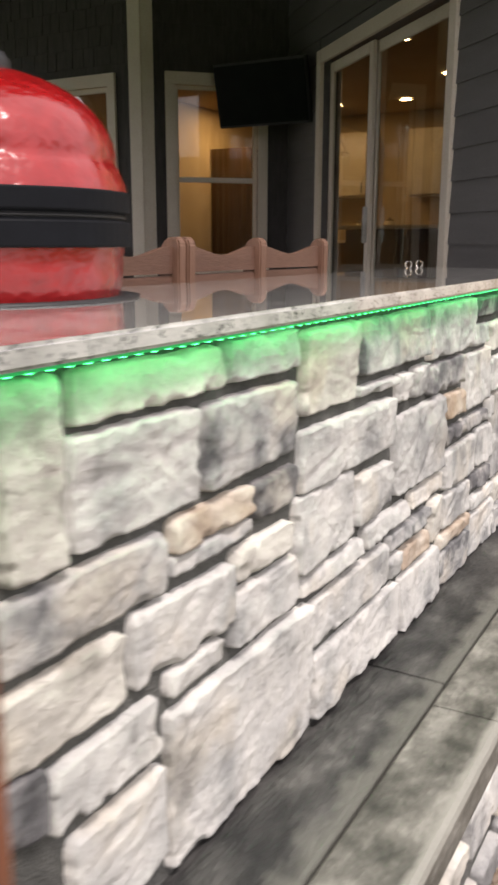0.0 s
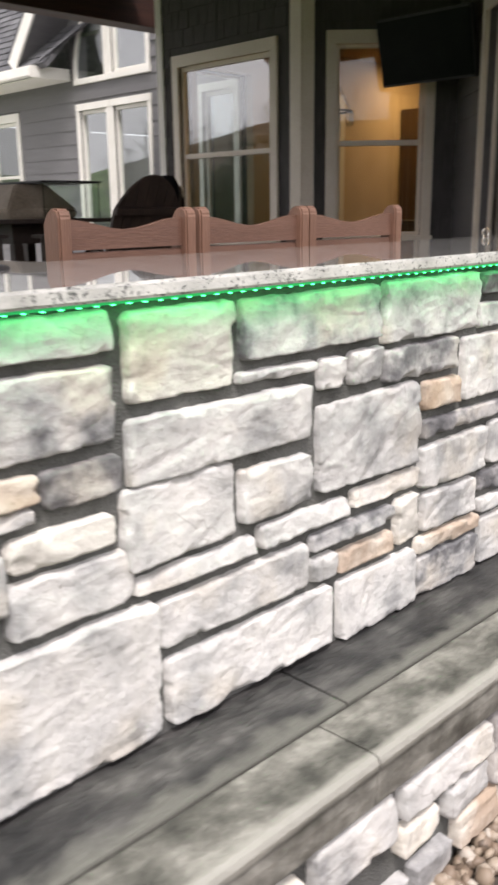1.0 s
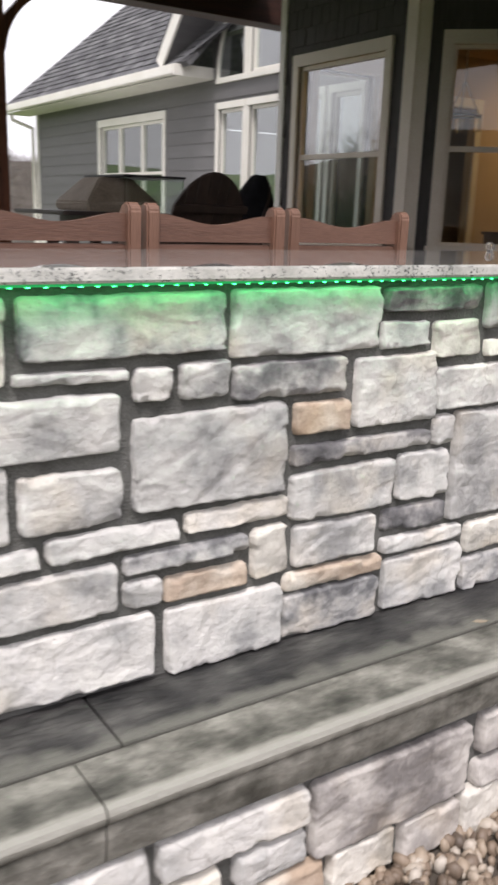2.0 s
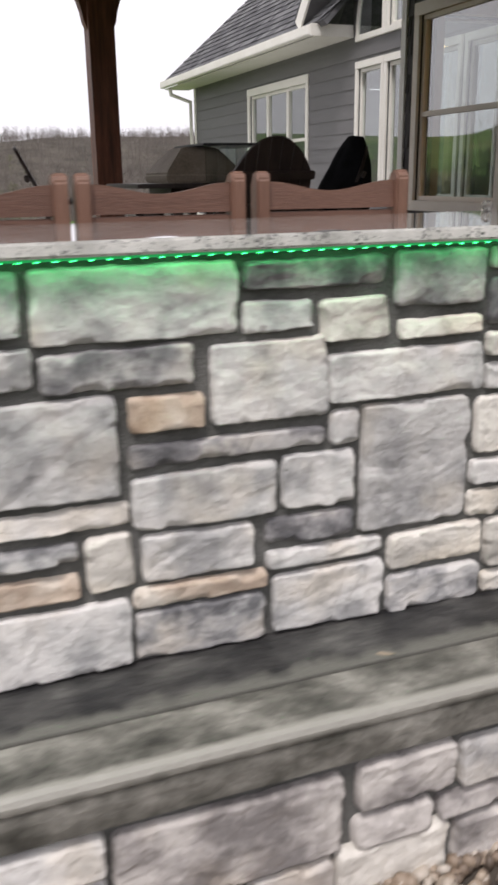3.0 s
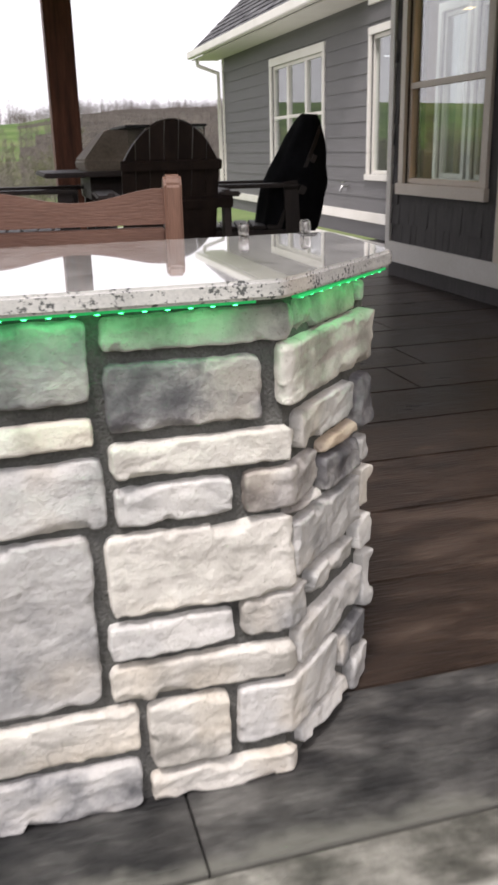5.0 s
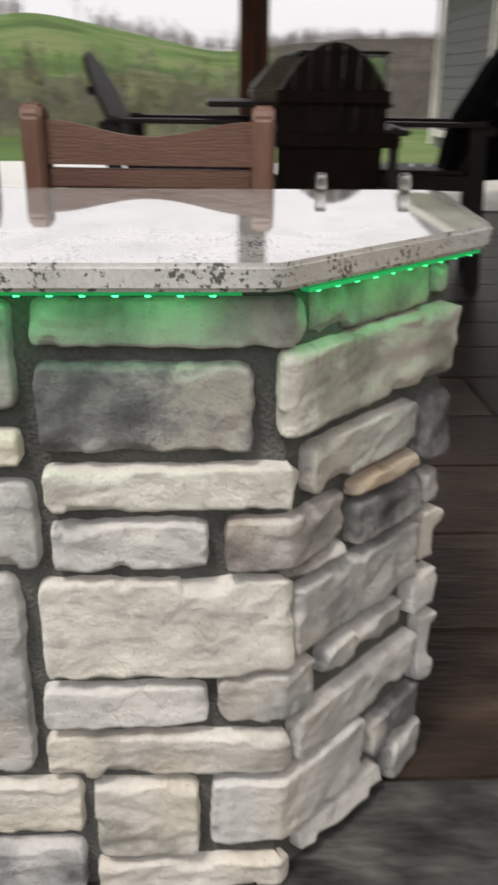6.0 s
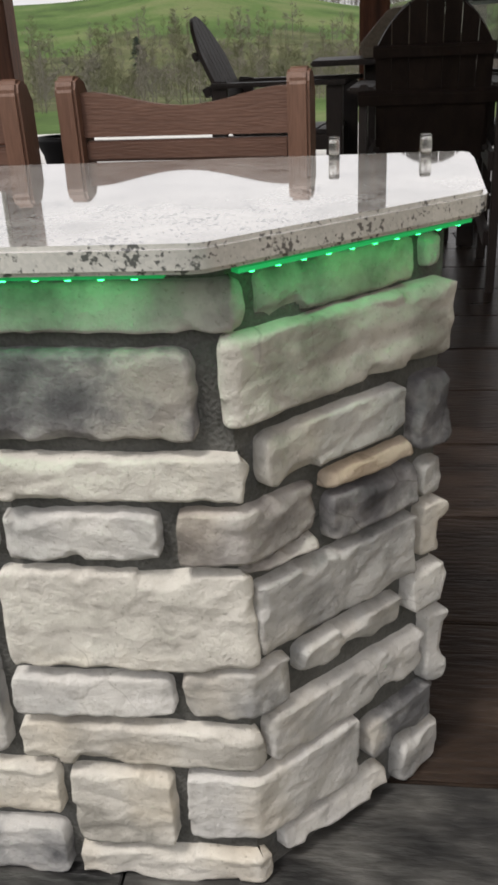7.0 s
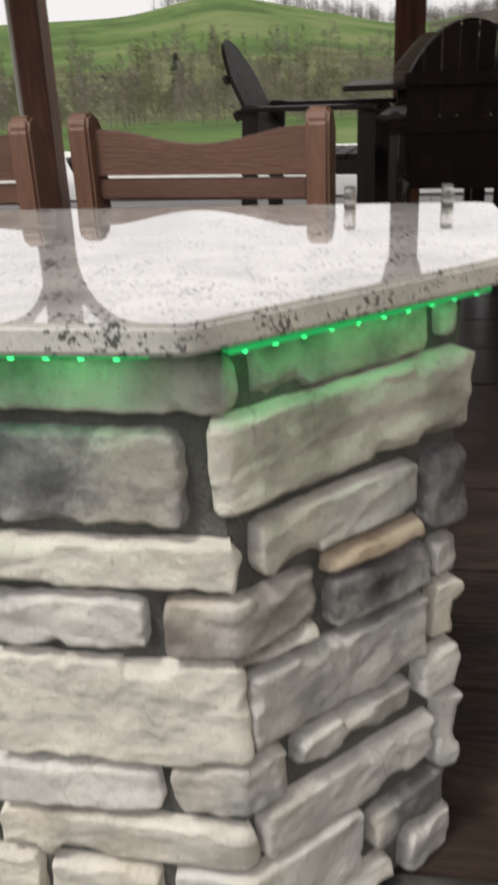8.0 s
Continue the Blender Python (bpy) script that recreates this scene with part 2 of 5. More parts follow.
BUD = surface("budding_twigs", [(0.3, (0.125, 0.128, 0.076)), (0.7, (0.195, 0.192, 0.122))], scale=0.3, rough=0.95, vary=0.3, spec=0.1)
# Twigs lightened in colour in place of the haze over the far woods.
TWIG = surface("haze_paled_twigs", [(0.3, (0.145, 0.134, 0.112)), (0.7, (0.225, 0.208, 0.176))], scale=0.3, rough=0.95, spec=0.1)
PINE = surface("dark_evergreen", [(0.3, (0.012, 0.022, 0.014)), (0.7, (0.03, 0.05, 0.03))], scale=2, rough=0.9)
BLACK = surface("black_powder_coat", [(0.3, (0.012, 0.012, 0.013)), (0.7, (0.022, 0.022, 0.024))], rough=0.5, bump=0.1, fine=200)
CLOTH = surface("black_fabric", [(0.3, (0.006, 0.006, 0.007)), (0.7, (0.014, 0.014, 0.016))], scale=12, rough=0.95, bump=0.4, fine=250, spec=0.1)
GASKET = surface("blue_black_steel_band", [(0.3, (0.004, 0.0045, 0.006)), (0.7, (0.008, 0.009, 0.012))], rough=0.6, bump=0.08, fine=300, spec=0.12)
STEEL = surface("brushed_steel", [(0.3, (0.45, 0.45, 0.44)), (0.7, (0.6, 0.6, 0.58))], rough=0.35, bump=0.05, metal=1.0)
TANVINYL = surface("tan_cover", [(0.3, (0.21, 0.17, 0.125)), (0.7, (0.33, 0.275, 0.21))], scale=6, rough=0.7, bump=0.2)
ROPE = surface("rust_coir_mat", [(0.3, (0.14, 0.055, 0.026)), (0.7, (0.24, 0.11, 0.055))], scale=10, rough=0.95, bump=0.8, fine=150)
PLASTER = surface("warm_plaster", [(0.3, (0.44, 0.34, 0.22)), (0.7, (0.53, 0.42, 0.28))], scale=2, rough=0.85, bump=0.1)
WOODFLOOR = surface("oak_floor", [(0.3, (0.16, 0.09, 0.045)), (0.7, (0.26, 0.16, 0.085))], scale=3, rough=0.35, bump=0.1, stretch=(6, 0.5, 1))
CABINET = surface("cream_cabinet", [(0.3, (0.52, 0.45, 0.35)), (0.7, (0.60, 0.53, 0.42))], rough=0.5, bump=0.05)
BROWNDOOR = surface("dark_walnut", [(0.3, (0.07, 0.04, 0.022)), (0.7, (0.13, 0.075, 0.04))], scale=4, rough=0.4, stretch=(5, 5, 0.5))
SCREEN = surface("black_television_glass", [(0.3, (0.004, 0.006, 0.005)), (0.7, (0.007, 0.010, 0.008))], spec=0.06, rough=0.3, bump=0, rough_vary=0.02)
CEIL = surface("stained_board_ceiling", [(0.3, (0.035, 0.018, 0.012)), (0.7, (0.07, 0.035, 0.022))], scale=4, rough=0.6, stretch=(6, 0.5, 1))


def glaze_red():
    m, n, l, p = nodes_of("red_ceramic_glaze")
    geo = n.new("ShaderNodeNewGeometry")
    v = n.new("ShaderNodeTexNoise")
    v.inputs["Scale"].default_value, v.inputs["Detail"].default_value = 26, 2
    l.new(geo.outputs["Position"], v.inputs["Vector"])
    r = ramp_of(n, [(0.3, (0.26, 0.006, 0.007)), (0.7, (0.34, 0.010, 0.011))])
    l.new(v.outputs["Fac"], r.inputs["Fac"])
    l.new(r.outputs[0], p.inputs["Base Color"])
    b = n.new("ShaderNodeBump")
    b.inputs["Strength"].default_value, b.inputs["Distance"].default_value = 0.9, 0.009
    l.new(v.outputs["Fac"], b.inputs["Height"])
    l.new(b.outputs[0], p.inputs["Normal"])
    p.inputs["Roughness"].default_value, p.inputs["Coat Weight"].default_value, p.inputs["Coat Roughness"].default_value = 0.22, 0.6, 0.08
    return m


def granite():
    m, n, l, p = nodes_of("polished_pale_granite")
    geo = n.new("ShaderNodeNewGeometry")
    cloud = n.new("ShaderNodeTexNoise")
    cloud.inputs["Scale"].default_value, cloud.inputs["Detail"].default_value = 9, 6
    speck = n.new("ShaderNodeTexVoronoi")
    speck.inputs["Scale"].default_value = 260
    patch = n.new("ShaderNodeTexNoise")
    patch.inputs["Scale"].default_value, patch.inputs["Detail"].default_value = 165, 5
    for t in (cloud, speck, patch):
        l.new(geo.outputs["Position"], t.inputs["Vector"])
    base = ramp_of(n, [(0.3, (0.40, 0.395, 0.385)), (0.5, (0.58, 0.575, 0.56)), (0.7, (0.72, 0.71, 0.69))])
    l.new(cloud.outputs["Fac"], base.inputs["Fac"])
    grains = ramp_of(n, [(0.0, (0.55, 0.55, 0.55)), (1.0, (1.25, 1.2, 1.15))])
    l.new(speck.outputs["Color"], grains.inputs["Fac"])
    mul = n.new("ShaderNodeMix")
    mul.data_type, mul.blend_type = "RGBA", "MULTIPLY"
    mul.inputs[0].default_value = 0.3
    l.new(base.outputs[0], mul.inputs[6])
    l.new(grains.outputs[0], mul.inputs[7])
    dark = ramp_of(n, [(0.62, (0, 0, 0)), (0.70, (1, 1, 1))])
    gather = n.new("ShaderNodeTexNoise")
    gather.inputs["Scale"].default_value, gather.inputs["Detail"].default_value = 26, 3
    l.new(geo.outputs["Position"], gather.inputs["Vector"])
    both = n.new("ShaderNodeMath")
    both.operation = "MULTIPLY_ADD"
    both.inputs[1].default_value = 0.55
    l.new(gather.outputs["Fac"], both.inputs[0])
    l.new(patch.outputs["Fac"], both.inputs[2])
    l.new(both.outputs[0], dark.inputs["Fac"])
    mix = n.new("ShaderNodeMix")
    mix.data_type = "RGBA"
    l.new(dark.outputs[0], mix.inputs[0])
    mix.inputs[6].default_value = (0.11, 0.11, 0.115, 1)
    l.new(mul.outputs[2], mix.inputs[7])
    l.new(mix.outputs[2], p.inputs["Base Color"])
    p.inputs["Roughness"].default_value, p.inputs["IOR"].default_value = 0.04, 1.55
    p.inputs["Coat Weight"].default_value, p.inputs["Coat Roughness"].default_value = 0.85, 0.015
    return m


def clear_glass(name, tint=(0.9, 0.95, 0.93), ior=1.5):
    m, n, l, p = nodes_of(name)
    p.inputs["Base Color"].default_value = (*tint, 1)
    p.inputs["Transmission Weight"].default_value, p.inputs["Roughness"].default_value, p.inputs["IOR"].default_value = 1.0, 0.0, ior
    return m


def glow(name, colour, strength):
    m, n, l, p = nodes_of(name)
    p.inputs["Base Color"].default_value = (*colour, 1)
    p.inputs["Emission Color"].default_value = (*colour, 1)
    p.inputs["Emission Strength"].default_value = strength
    return m


RED, GRANITE, GLASS = glaze_red(), granite(), clear_glass("window_glass", ior=1.45)
COATED = clear_glass("coated_window_glass", (0.85, 0.92, 0.90), 2.1)
ACRYLIC = clear_glass("clear_acrylic", (0.97, 0.96, 0.94), 1.40)
ACRYLIC.node_tree.nodes["Principled BSDF"].inputs["Roughness"].default_value = 0.22
LED = glow("green_led", (0.05, 1.0, 0.36), 4.5)
STRIP = glow("green_lit_silicone_strip", (0.01, 0.75, 0.20), 0.14)
WARM = glow("warm_bulb", (1.0, 0.72, 0.36), 14.0)


# ---- building helpers ----
def mesh_of(name, bm, material, smooth=False):
    me = bpy.data.meshes.new(name)
    bm.normal_update()
    bm.to_mesh(me)
    bm.free()
    me.materials.append(material)
    if smooth:
        for f in me.polygons:
            f.use_smooth = True
    return me


def part(name, bm, material, parent, label="", smooth=False):
    ob = new(name, mesh_of(name, bm, material, smooth))
    ob.parent = parent
    return tagged(ob, label)


def thing(name, label, category, m=None, group="", kind=""):
    ob = new(name)
    if m is not None:
        ob.matrix_world = m
    return tagged(ob, label, category, group, kind)


def add_box(bm, a, b, m=None, bevel=0.0):
    made = bmesh.ops.create_cube(bm, size=1.0)["verts"]
    for v in made:
        v.co = Vector([(a[i] + b[i]) / 2 + v.co[i] * (b[i] - a[i]) for i in range(3)])
    if bevel:
        edges = list({e for v in made for e in v.link_edges})
        made = list({v for f in bmesh.ops.bevel(bm, geom=edges, offset=bevel, segments=2, affect="EDGES")["faces"] for v in f.verts} | {v for v in made if v.is_valid})
    if m is not None:
        bmesh.ops.transform(bm, matrix=m, verts=[v for v in made if v.is_valid])
    return made


def box(a, b, m=None, bevel=0.0):
    bm = bmesh.new()
    add_box(bm, a, b, m, bevel)
    return bm


def prism(outline, z0, z1, bevel=0.0, segments=2):
    """An upright prism over an outline in the plan."""
    bm = bmesh.new()
    low = [bm.verts.new((x, y, z0)) for x, y in outline]
    face = bm.faces.new(low)
    up = bmesh.ops.extrude_face_region(bm, geom=[face])["geom"]
    bmesh.ops.translate(bm, vec=(0, 0, z1 - z0), verts=[g for g in up if isinstance(g, bmesh.types.BMVert)])
    bmesh.ops.recalc_face_normals(bm, faces=bm.faces)
    if bevel:
        edges = [e for e in bm.edges if abs(e.verts[0].co.z - e.verts[1].co.z) < 1e-6]
        bmesh.ops.bevel(bm, geom=edges, offset=bevel, segments=segments, affect="EDGES")
    return bm


def lathe(profile, steps=48):
    """A turned body from (radius, height) pairs."""
    bm = bmesh.new()
    rings = []
    for r, z in profile:
        rings.append([bm.verts.new((r * math.cos(2 * math.pi * i / steps), r * math.sin(2 * math.pi * i / steps), z)) for i in range(steps)])
    for a, b in zip(rings, rings[1:]):
        for i in range(steps):
            j = (i + 1) % steps
            bm.faces.new((a[i], a[j], b[j], b[i]))
    return bm


def rounded(points, radius, steps=5):
    """An outline with its corners rounded."""
    out = []
    n = len(points)
    for i in range(n):
        p, a, b = Vector(points[i]), Vector(points[i - 1]), Vector(points[(i + 1) % n])
        u, v = (a - p).normalized(), (b - p).normalized()
        half = math.acos(max(-1, min(1, u.dot(v)))) / 2
        d = radius / math.tan(half)
        c = p + (u + v).normalized() * (radius / math.sin(half))
        s, e = p + u * d - c, p + v * d - c
        a0 = math.atan2(s.y, s.x)
        a1 = math.atan2(e.y, e.x)
        turn = (a1 - a0 + math.pi) % (2 * math.pi) - math.pi
        out += [(c.x + radius * math.cos(a0 + turn * k / steps), c.y + radius * math.sin(a0 + turn * k / steps)) for k in range(steps + 1)]
    return out


# ---- ground, terrace ----
def ground_height(x, y):
    """The lawn falls gently away and climbs into the hills."""
    away = math.hypot(x + 3, y - 3)
    z = -0.62 - 0.030 * max(0, min(away, 120) - 12)
    z -= 0.25 * max(0, min(1, (-x - 9) / 4))
    a = math.degrees(math.atan2(-x, y))
    if away > 110:
        rise = (away - 110) / 330
        crest = 22.0 + 9.5 * math.exp(-((a - 100) / (4.4 if a > 100 else 5.6)) ** 2) + 2.5 * math.exp(-((a - 109) / 6) ** 2) - 4.5 * math.exp(-((a - 88.5) / 3.5) ** 2)
        z += crest * (3 * min(1, rise) ** 2 - 2 * min(1, rise) ** 3)
        z += 1.6 * noise.noise(Vector((x / 60, y / 60, 0)))
        if not -50 < a < 123:
            z += 24 * min(1, rise) * min(1, min(abs(a - 123), abs(a + 50)) / 12)
        if away > 440:
            z += (away - 440) * 0.045 * (0.35 + 0.65 * max(0, min(1, (90 - a) / 8)) if 60 < a < 150 else 1)
    return z


def build_ground():
    me = bpy.data.meshes.new("ground")
    radii = [0.0, 3, 6, 9, 12, 16, 22, 30, 40, 55, 75, 95, 110] + [110 + 18 * i for i in range(1, 20)] + [500, 560, 640, 760, 1000, 1500]
    steps = 360
    verts, faces = [], []
    for r in radii:
        for k in range(steps):
            a = 2 * math.pi * k / steps
            x, y = -3 + r * math.cos(a), 3 + r * math.sin(a)
            verts.append((x, y, ground_height(x, y)))
    for i in range(len(radii) - 1):
        for k in range(steps):
            j = (k + 1) % steps
            faces.append((i * steps + k, i * steps + j, (i + 1) * steps + j, (i + 1) * steps + k))
    me.from_pydata(verts, [], faces)
    me.materials.append(GRASS)
    me.materials.append(WOODED)
    me.materials.append(BRUSH)
    for f in me.polygons:
        f.use_smooth = True
        fx, fy = f.center.x, f.center.y
        fa = math.degrees(math.atan2(-fx, fy))
        wooded = not -50 < fa < 124 or 40 < fa < 86 + 4 * noise.noise(f.center / 40)
        away = math.hypot(fx, fy)
        brushy = 84 < fa < 122 and 58 < away < 215 + 45 * noise.noise(Vector((fa / 5, 0, 3)))
        f.material_index = 1 if wooded and away > 105 else 2 if brushy else 0
    tagged(new("ground", me), "green spring hillside pasture and lawn", "ground", kind="structure")


build_ground()
EDGE = -0.383           # front edge of the terrace border
terrace = tagged(new("terrace_slab", mesh_of("terrace_slab", box((-9.6, -3.0, -0.60), (-0.440, 9.0, -0.014)), JOINT)), "concrete terrace slab stained dark brown", "pavement", kind="structure")
bed = tagged(new("gravel_bed", mesh_of("gravel_bed", box((-0.44, -3.0, -0.75), (3.5, 6.5, -0.475)), SOIL)), "soil bed under river gravel beside the wall", "ground", kind="structure")

# ---- the stone bar ----
FACE, CUT = -0.735, 3.444       # stone face and the start of the cut corner
S2 = math.sqrt(0.5)
bar = thing("stone_bar", "outdoor bar clad in pale grey ledge stone with recessed mortar", "bar")
core_plan = [(FACE - 0.014, -1.6), (FACE - 0.014, CUT - 0.006), (-0.985 - 0.007, 3.694 - 0.017), (-1.12, 3.675), (-1.12, -1.6)]
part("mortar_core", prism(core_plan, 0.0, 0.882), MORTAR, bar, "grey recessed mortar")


def stone_mesh(w, h, depth, seed, step=0.0042):
    """One split stone: width w, height h, its back at n = 0; a chipped outline, steep sides, struck-off facets along the rim and low ledges on the face."""
    nu, nv = max(9, int(w / step)), max(8, int(h / step))
    off = Vector((seed * 3.71, seed * 1.37, seed * 7.13))
    rnd = random.Random(seed * 31 + 7)
    tilt_u, tilt_v = rnd.uniform(-0.005, 0.005), rnd.uniform(-0.006, 0.004)
    skew = rnd.uniform(-0.03, 0.03)
    # each struck facet: a spot on the rim, its way inwards, reach, slope and half length
    struck = []
    for _ in range(2 + int((w + h) / 0.075)):
        side = rnd.random() * (w + h)
        flip = rnd.random() < 0.5
        if side < w:
            pu, pv, turn = side, h if flip else 0.0, -math.pi / 2 if flip else math.pi / 2
        else:
            pu, pv, turn = w if flip else 0.0, side - w, math.pi if flip else 0.0
        turn += rnd.uniform(-0.55, 0.55)
        struck.append((pu, pv, math.cos(turn), math.sin(turn), rnd.uniform(0.006, 0.019), rnd.uniform(0.35, 0.95), rnd.uniform(0.012, 0.055)))
    # a few broad planes that break the face
    broken = [(rnd.uniform(0, w), rnd.uniform(0, h), *(lambda t: (math.cos(t), math.sin(t)))(rnd.uniform(0, 6.283)), rnd.uniform(0.06, 0.20)) for _ in range(2 + int(w / 0.09))]
    verts, faces = [], []
    for j in range(nv + 1):
        for i in range(nu + 1):
            fu, fv = i / nu, j / nv
            u, v = fu * w, fv * h
            edge_u, edge_v = 2 * fu - 1, 2 * fv - 1
            du = (0.0045 * noise.noise(Vector((v * 13, edge_u * 2, 1)) + off) + 0.0025 * noise.noise(Vector((v * 55, edge_u * 2, 1)) + off)) * abs(edge_u)
            dv = (0.0035 * noise.noise(Vector((u * 11, edge_v * 2, 2)) + off) + 0.0025 * noise.noise(Vector((u * 50, edge_v * 2, 2)) + off)) * abs(edge_v)
            dv += skew * (u - w / 2) * edge_v * 0.4
            bite = 0.0036 + 0.003 * (noise.noise(Vector((u * 30, v * 30, 5)) + off) + 0.3)
            ru, rv = max(0.0, 1 - min(u, w - u) / bite), max(0.0, 1 - min(v, h - v) / bite)
            drop = min(1.0, math.hypot(ru, rv))
            rc = min(0.015, h * 0.25)
            clip = rc * 0.30 * max(0.0, 1 - min(u, w - u) / rc) * max(0.0, 1 - min(v, h - v) / rc)
            prof = 1 - drop ** 2.2
            rag = 0.0035 * noise.noise(Vector((u * 40, v * 40, 31)) + off)
            cut = 0.0
            for pu, pv, cu, cv, reach, slope, half in struck:
                s_in = (u - pu) * cu + (v - pv) * cv
                if s_in < reach:
                    lat = ((v - pv) * cu - (u - pu) * cv) / half
                    if -1.0 < lat < 1.0:
                        cut = max(cut, slope * (reach * (1 - lat * lat) - s_in + rag))
            level = min((abs((u - pu) * cu + (v - pv) * cv) * k for pu, pv, cu, cv, k in broken), default=0.0)
            q = Vector((u * 8, v * 12, 0)) + off
            ledge = noise.noise(Vector((u * 7, v * 15, 7)) + off) * 2.2
            ledge = math.floor(ledge) + min(1.0, max(0.0, (ledge - math.floor(ledge) - 0.5) * 4 + 0.5))
            chip = noise.noise(Vector((u * 26, v * 34, 11)) + off)
            calm = 0.3 + 0.7 * min(1.0, max(0.0, 0.5 + 1.6 * noise.noise(Vector((u * 5, v * 7, 21)) + off)))
            face = 0.005 * noise.noise(q * 0.5) + min(0.004, level) * 0.8 + calm * (0.0022 * ledge + 0.0020 * max(0.0, chip) - 0.0016 * max(0.0, -chip - 0.15)) + 0.0013 * noise.noise(q * 3.1 + Vector((7, 2, 5))) + 0.0010 * noise.noise(q * 7)
            n = max(depth * 0.22, depth * (0.30 + 0.70 * prof) - min(0.016, cut) + face * (0.35 + 0.65 * prof) + tilt_u * edge_u + tilt_v * edge_v)
            if i in (0, nu) or j in (0, nv):
                n = 0.0
            verts.append((u + du - math.copysign(clip, edge_u), v + dv - math.copysign(clip, edge_v), n))
    row = nu + 1
    for j in range(nv):
        for i in range(nu):
            a = j * row + i
            faces.append((a, a + 1, a + 1 + row, a + row))
    me = bpy.data.meshes.new("stone")
    me.from_pydata(verts, [], faces)
    for f in me.polygons:
        f.use_smooth = True
    return me


COUNT = [0]


def lay_stone(frame_m, u, v, w, h, tone, parent, depth=0.030):
    COUNT[0] += 1
    me = stone_mesh(w, h, depth, COUNT[0], 0.0034 if u > 2.9 or frame_m is CHAMFER else 0.0042)
    me.materials.append(STONE[tone])
    ob = new("stone", me)
    ob.parent = parent
    ob.matrix_world = frame_m @ Matrix.Translation((u, v, 0))
    return ob


def wrap(y, z, wf, wc, h, tone, depth=0.030):
    """A corner stone: cut flat, then bent round the edge between the two faces."""
    COUNT[0] += 1
    me = stone_mesh(wf + wc, h, depth, COUNT[0], 0.0034)
    me.materials.append(STONE[tone])
    for v in me.vertices:
        u, up, n = v.co
        a = FRONT @ Vector((y + u, z + up, n))
        b = CHAMFER @ Vector((u - wf, z + up, n))
        k = min(1.0, max(0.0, (u - wf) / 0.016 + 0.5))
        v.co = a.lerp(b, k * k * (3 - 2 * k))
    ob = new("stone", me)
    ob.parent = bar
    return ob


# frames of the two faces: u along the wall, v up, n out of it
FRONT = Matrix(((0, 0, 1, FACE - 0.024), (1, 0, 0, 0), (0, 1, 0, 0), (0, 0, 0, 1)))
CHAMFER = Matrix(((-S2, 0, S2, FACE - 0.024 * S2), (S2, 0, S2, CUT - 0.024 * S2), (0, 1, 0, 0), (0, 0, 0, 1)))
LOW_FACE = -0.405
LOWER = Matrix(((0, 0, 1, LOW_FACE - 0.024), (1, 0, 0, 0), (0, 1, 0, 0), (0, 0, 0, 1)))


def front(y, z, w, h, tone):
    g = 0.004 if y < 1.36 else 0.001
    lay_stone(FRONT, y - g, z - g, w + 2 * g, h + 2 * g, tone, bar)


def corner(u, z, w, h, tone):
    lay_stone(CHAMFER, u, z, w, h, tone, bar, 0.018 if z > 0.8 else 0.030)


retaining = thing("retaining_wall", "low stone-clad retaining wall under the terrace edge", "wall", kind="structure")
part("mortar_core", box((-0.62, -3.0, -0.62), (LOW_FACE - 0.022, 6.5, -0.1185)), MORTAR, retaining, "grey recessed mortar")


def low(y, z, w, h, tone):
    lay_stone(LOWER, y - 0.002, z - 0.002, w + 0.004, h + 0.004, tone, retaining)


front(0.604, 0.625, 0.097, 0.242, "cream")
front(0.733, 0.798, 0.340, 0.066, "cream")
front(1.096, 0.798, 0.252, 0.068, "light")
front(0.718, 0.630, 0.293, 0.149, "light")
front(1.037, 0.638, 0.311, 0.136, "mixed")
front(0.588, 0.514, 0.327, 0.092, "mixed")
front(0.941, 0.563, 0.247, 0.049, "blush")
front(1.198, 0.543, 0.157, 0.067, "dark")
front(0.930, 0.529, 0.244, 0.025, "mixed")
front(1.120, 0.450, 0.212, 0.057, "cream")
front(0.838, 0.382, 0.273, 0.112, "light")
front(1.113, 0.330, 0.258, 0.098, "light")
front(0.578, 0.384, 0.235, 0.106, "cream")
front(0.923, 0.332, 0.159, 0.037, "light")
front(0.921, 0.018, 0.497, 0.285, "light")
front(0.653, 0.263, 0.242, 0.088, "light")
front(0.692, 0.064, 0.212, 0.165, "light")
front(0.569, 0.282, 0.077, 0.091, "dark")
front(1.376, 0.693, 0.260, 0.171, "cream")
front(1.373, 0.542, 0.492, 0.125, "light")
front(1.357, 0.384, 0.274, 0.152, "light")
front(1.650, 0.391, 0.218, 0.120, "light")
front(1.373, 0.323, 0.314, 0.041, "light")
front(1.423, 0.193, 0.433, 0.105, "light")
front(1.441, 0.020, 0.503, 0.148, "light")
front(1.660, 0.736, 0.452, 0.125, "mixed")
front(1.653, 0.688, 0.233, 0.026, "light")
front(1.899, 0.638, 0.085, 0.071, "light")
front(2.007, 0.634, 0.119, 0.084, "light")
front(2.127, 0.714, 0.416, 0.150, "light")
front(2.135, 0.620, 0.311, 0.084, "dark")
front(1.895, 0.400, 0.385, 0.209, "grey")
front(2.304, 0.525, 0.161, 0.077, "blush")
front(2.483, 0.522, 0.262, 0.174, "light")
front(2.301, 0.452, 0.440, 0.046, "dark")
front(2.303, 0.311, 0.323, 0.120, "light")
front(2.315, 0.190, 0.254, 0.106, "light")
front(2.021, 0.331, 0.278, 0.052, "light")
front(1.702, 0.325, 0.302, 0.052, "light")
front(1.873, 0.266, 0.311, 0.043, "mixed")
front(2.199, 0.187, 0.103, 0.126, "cream")
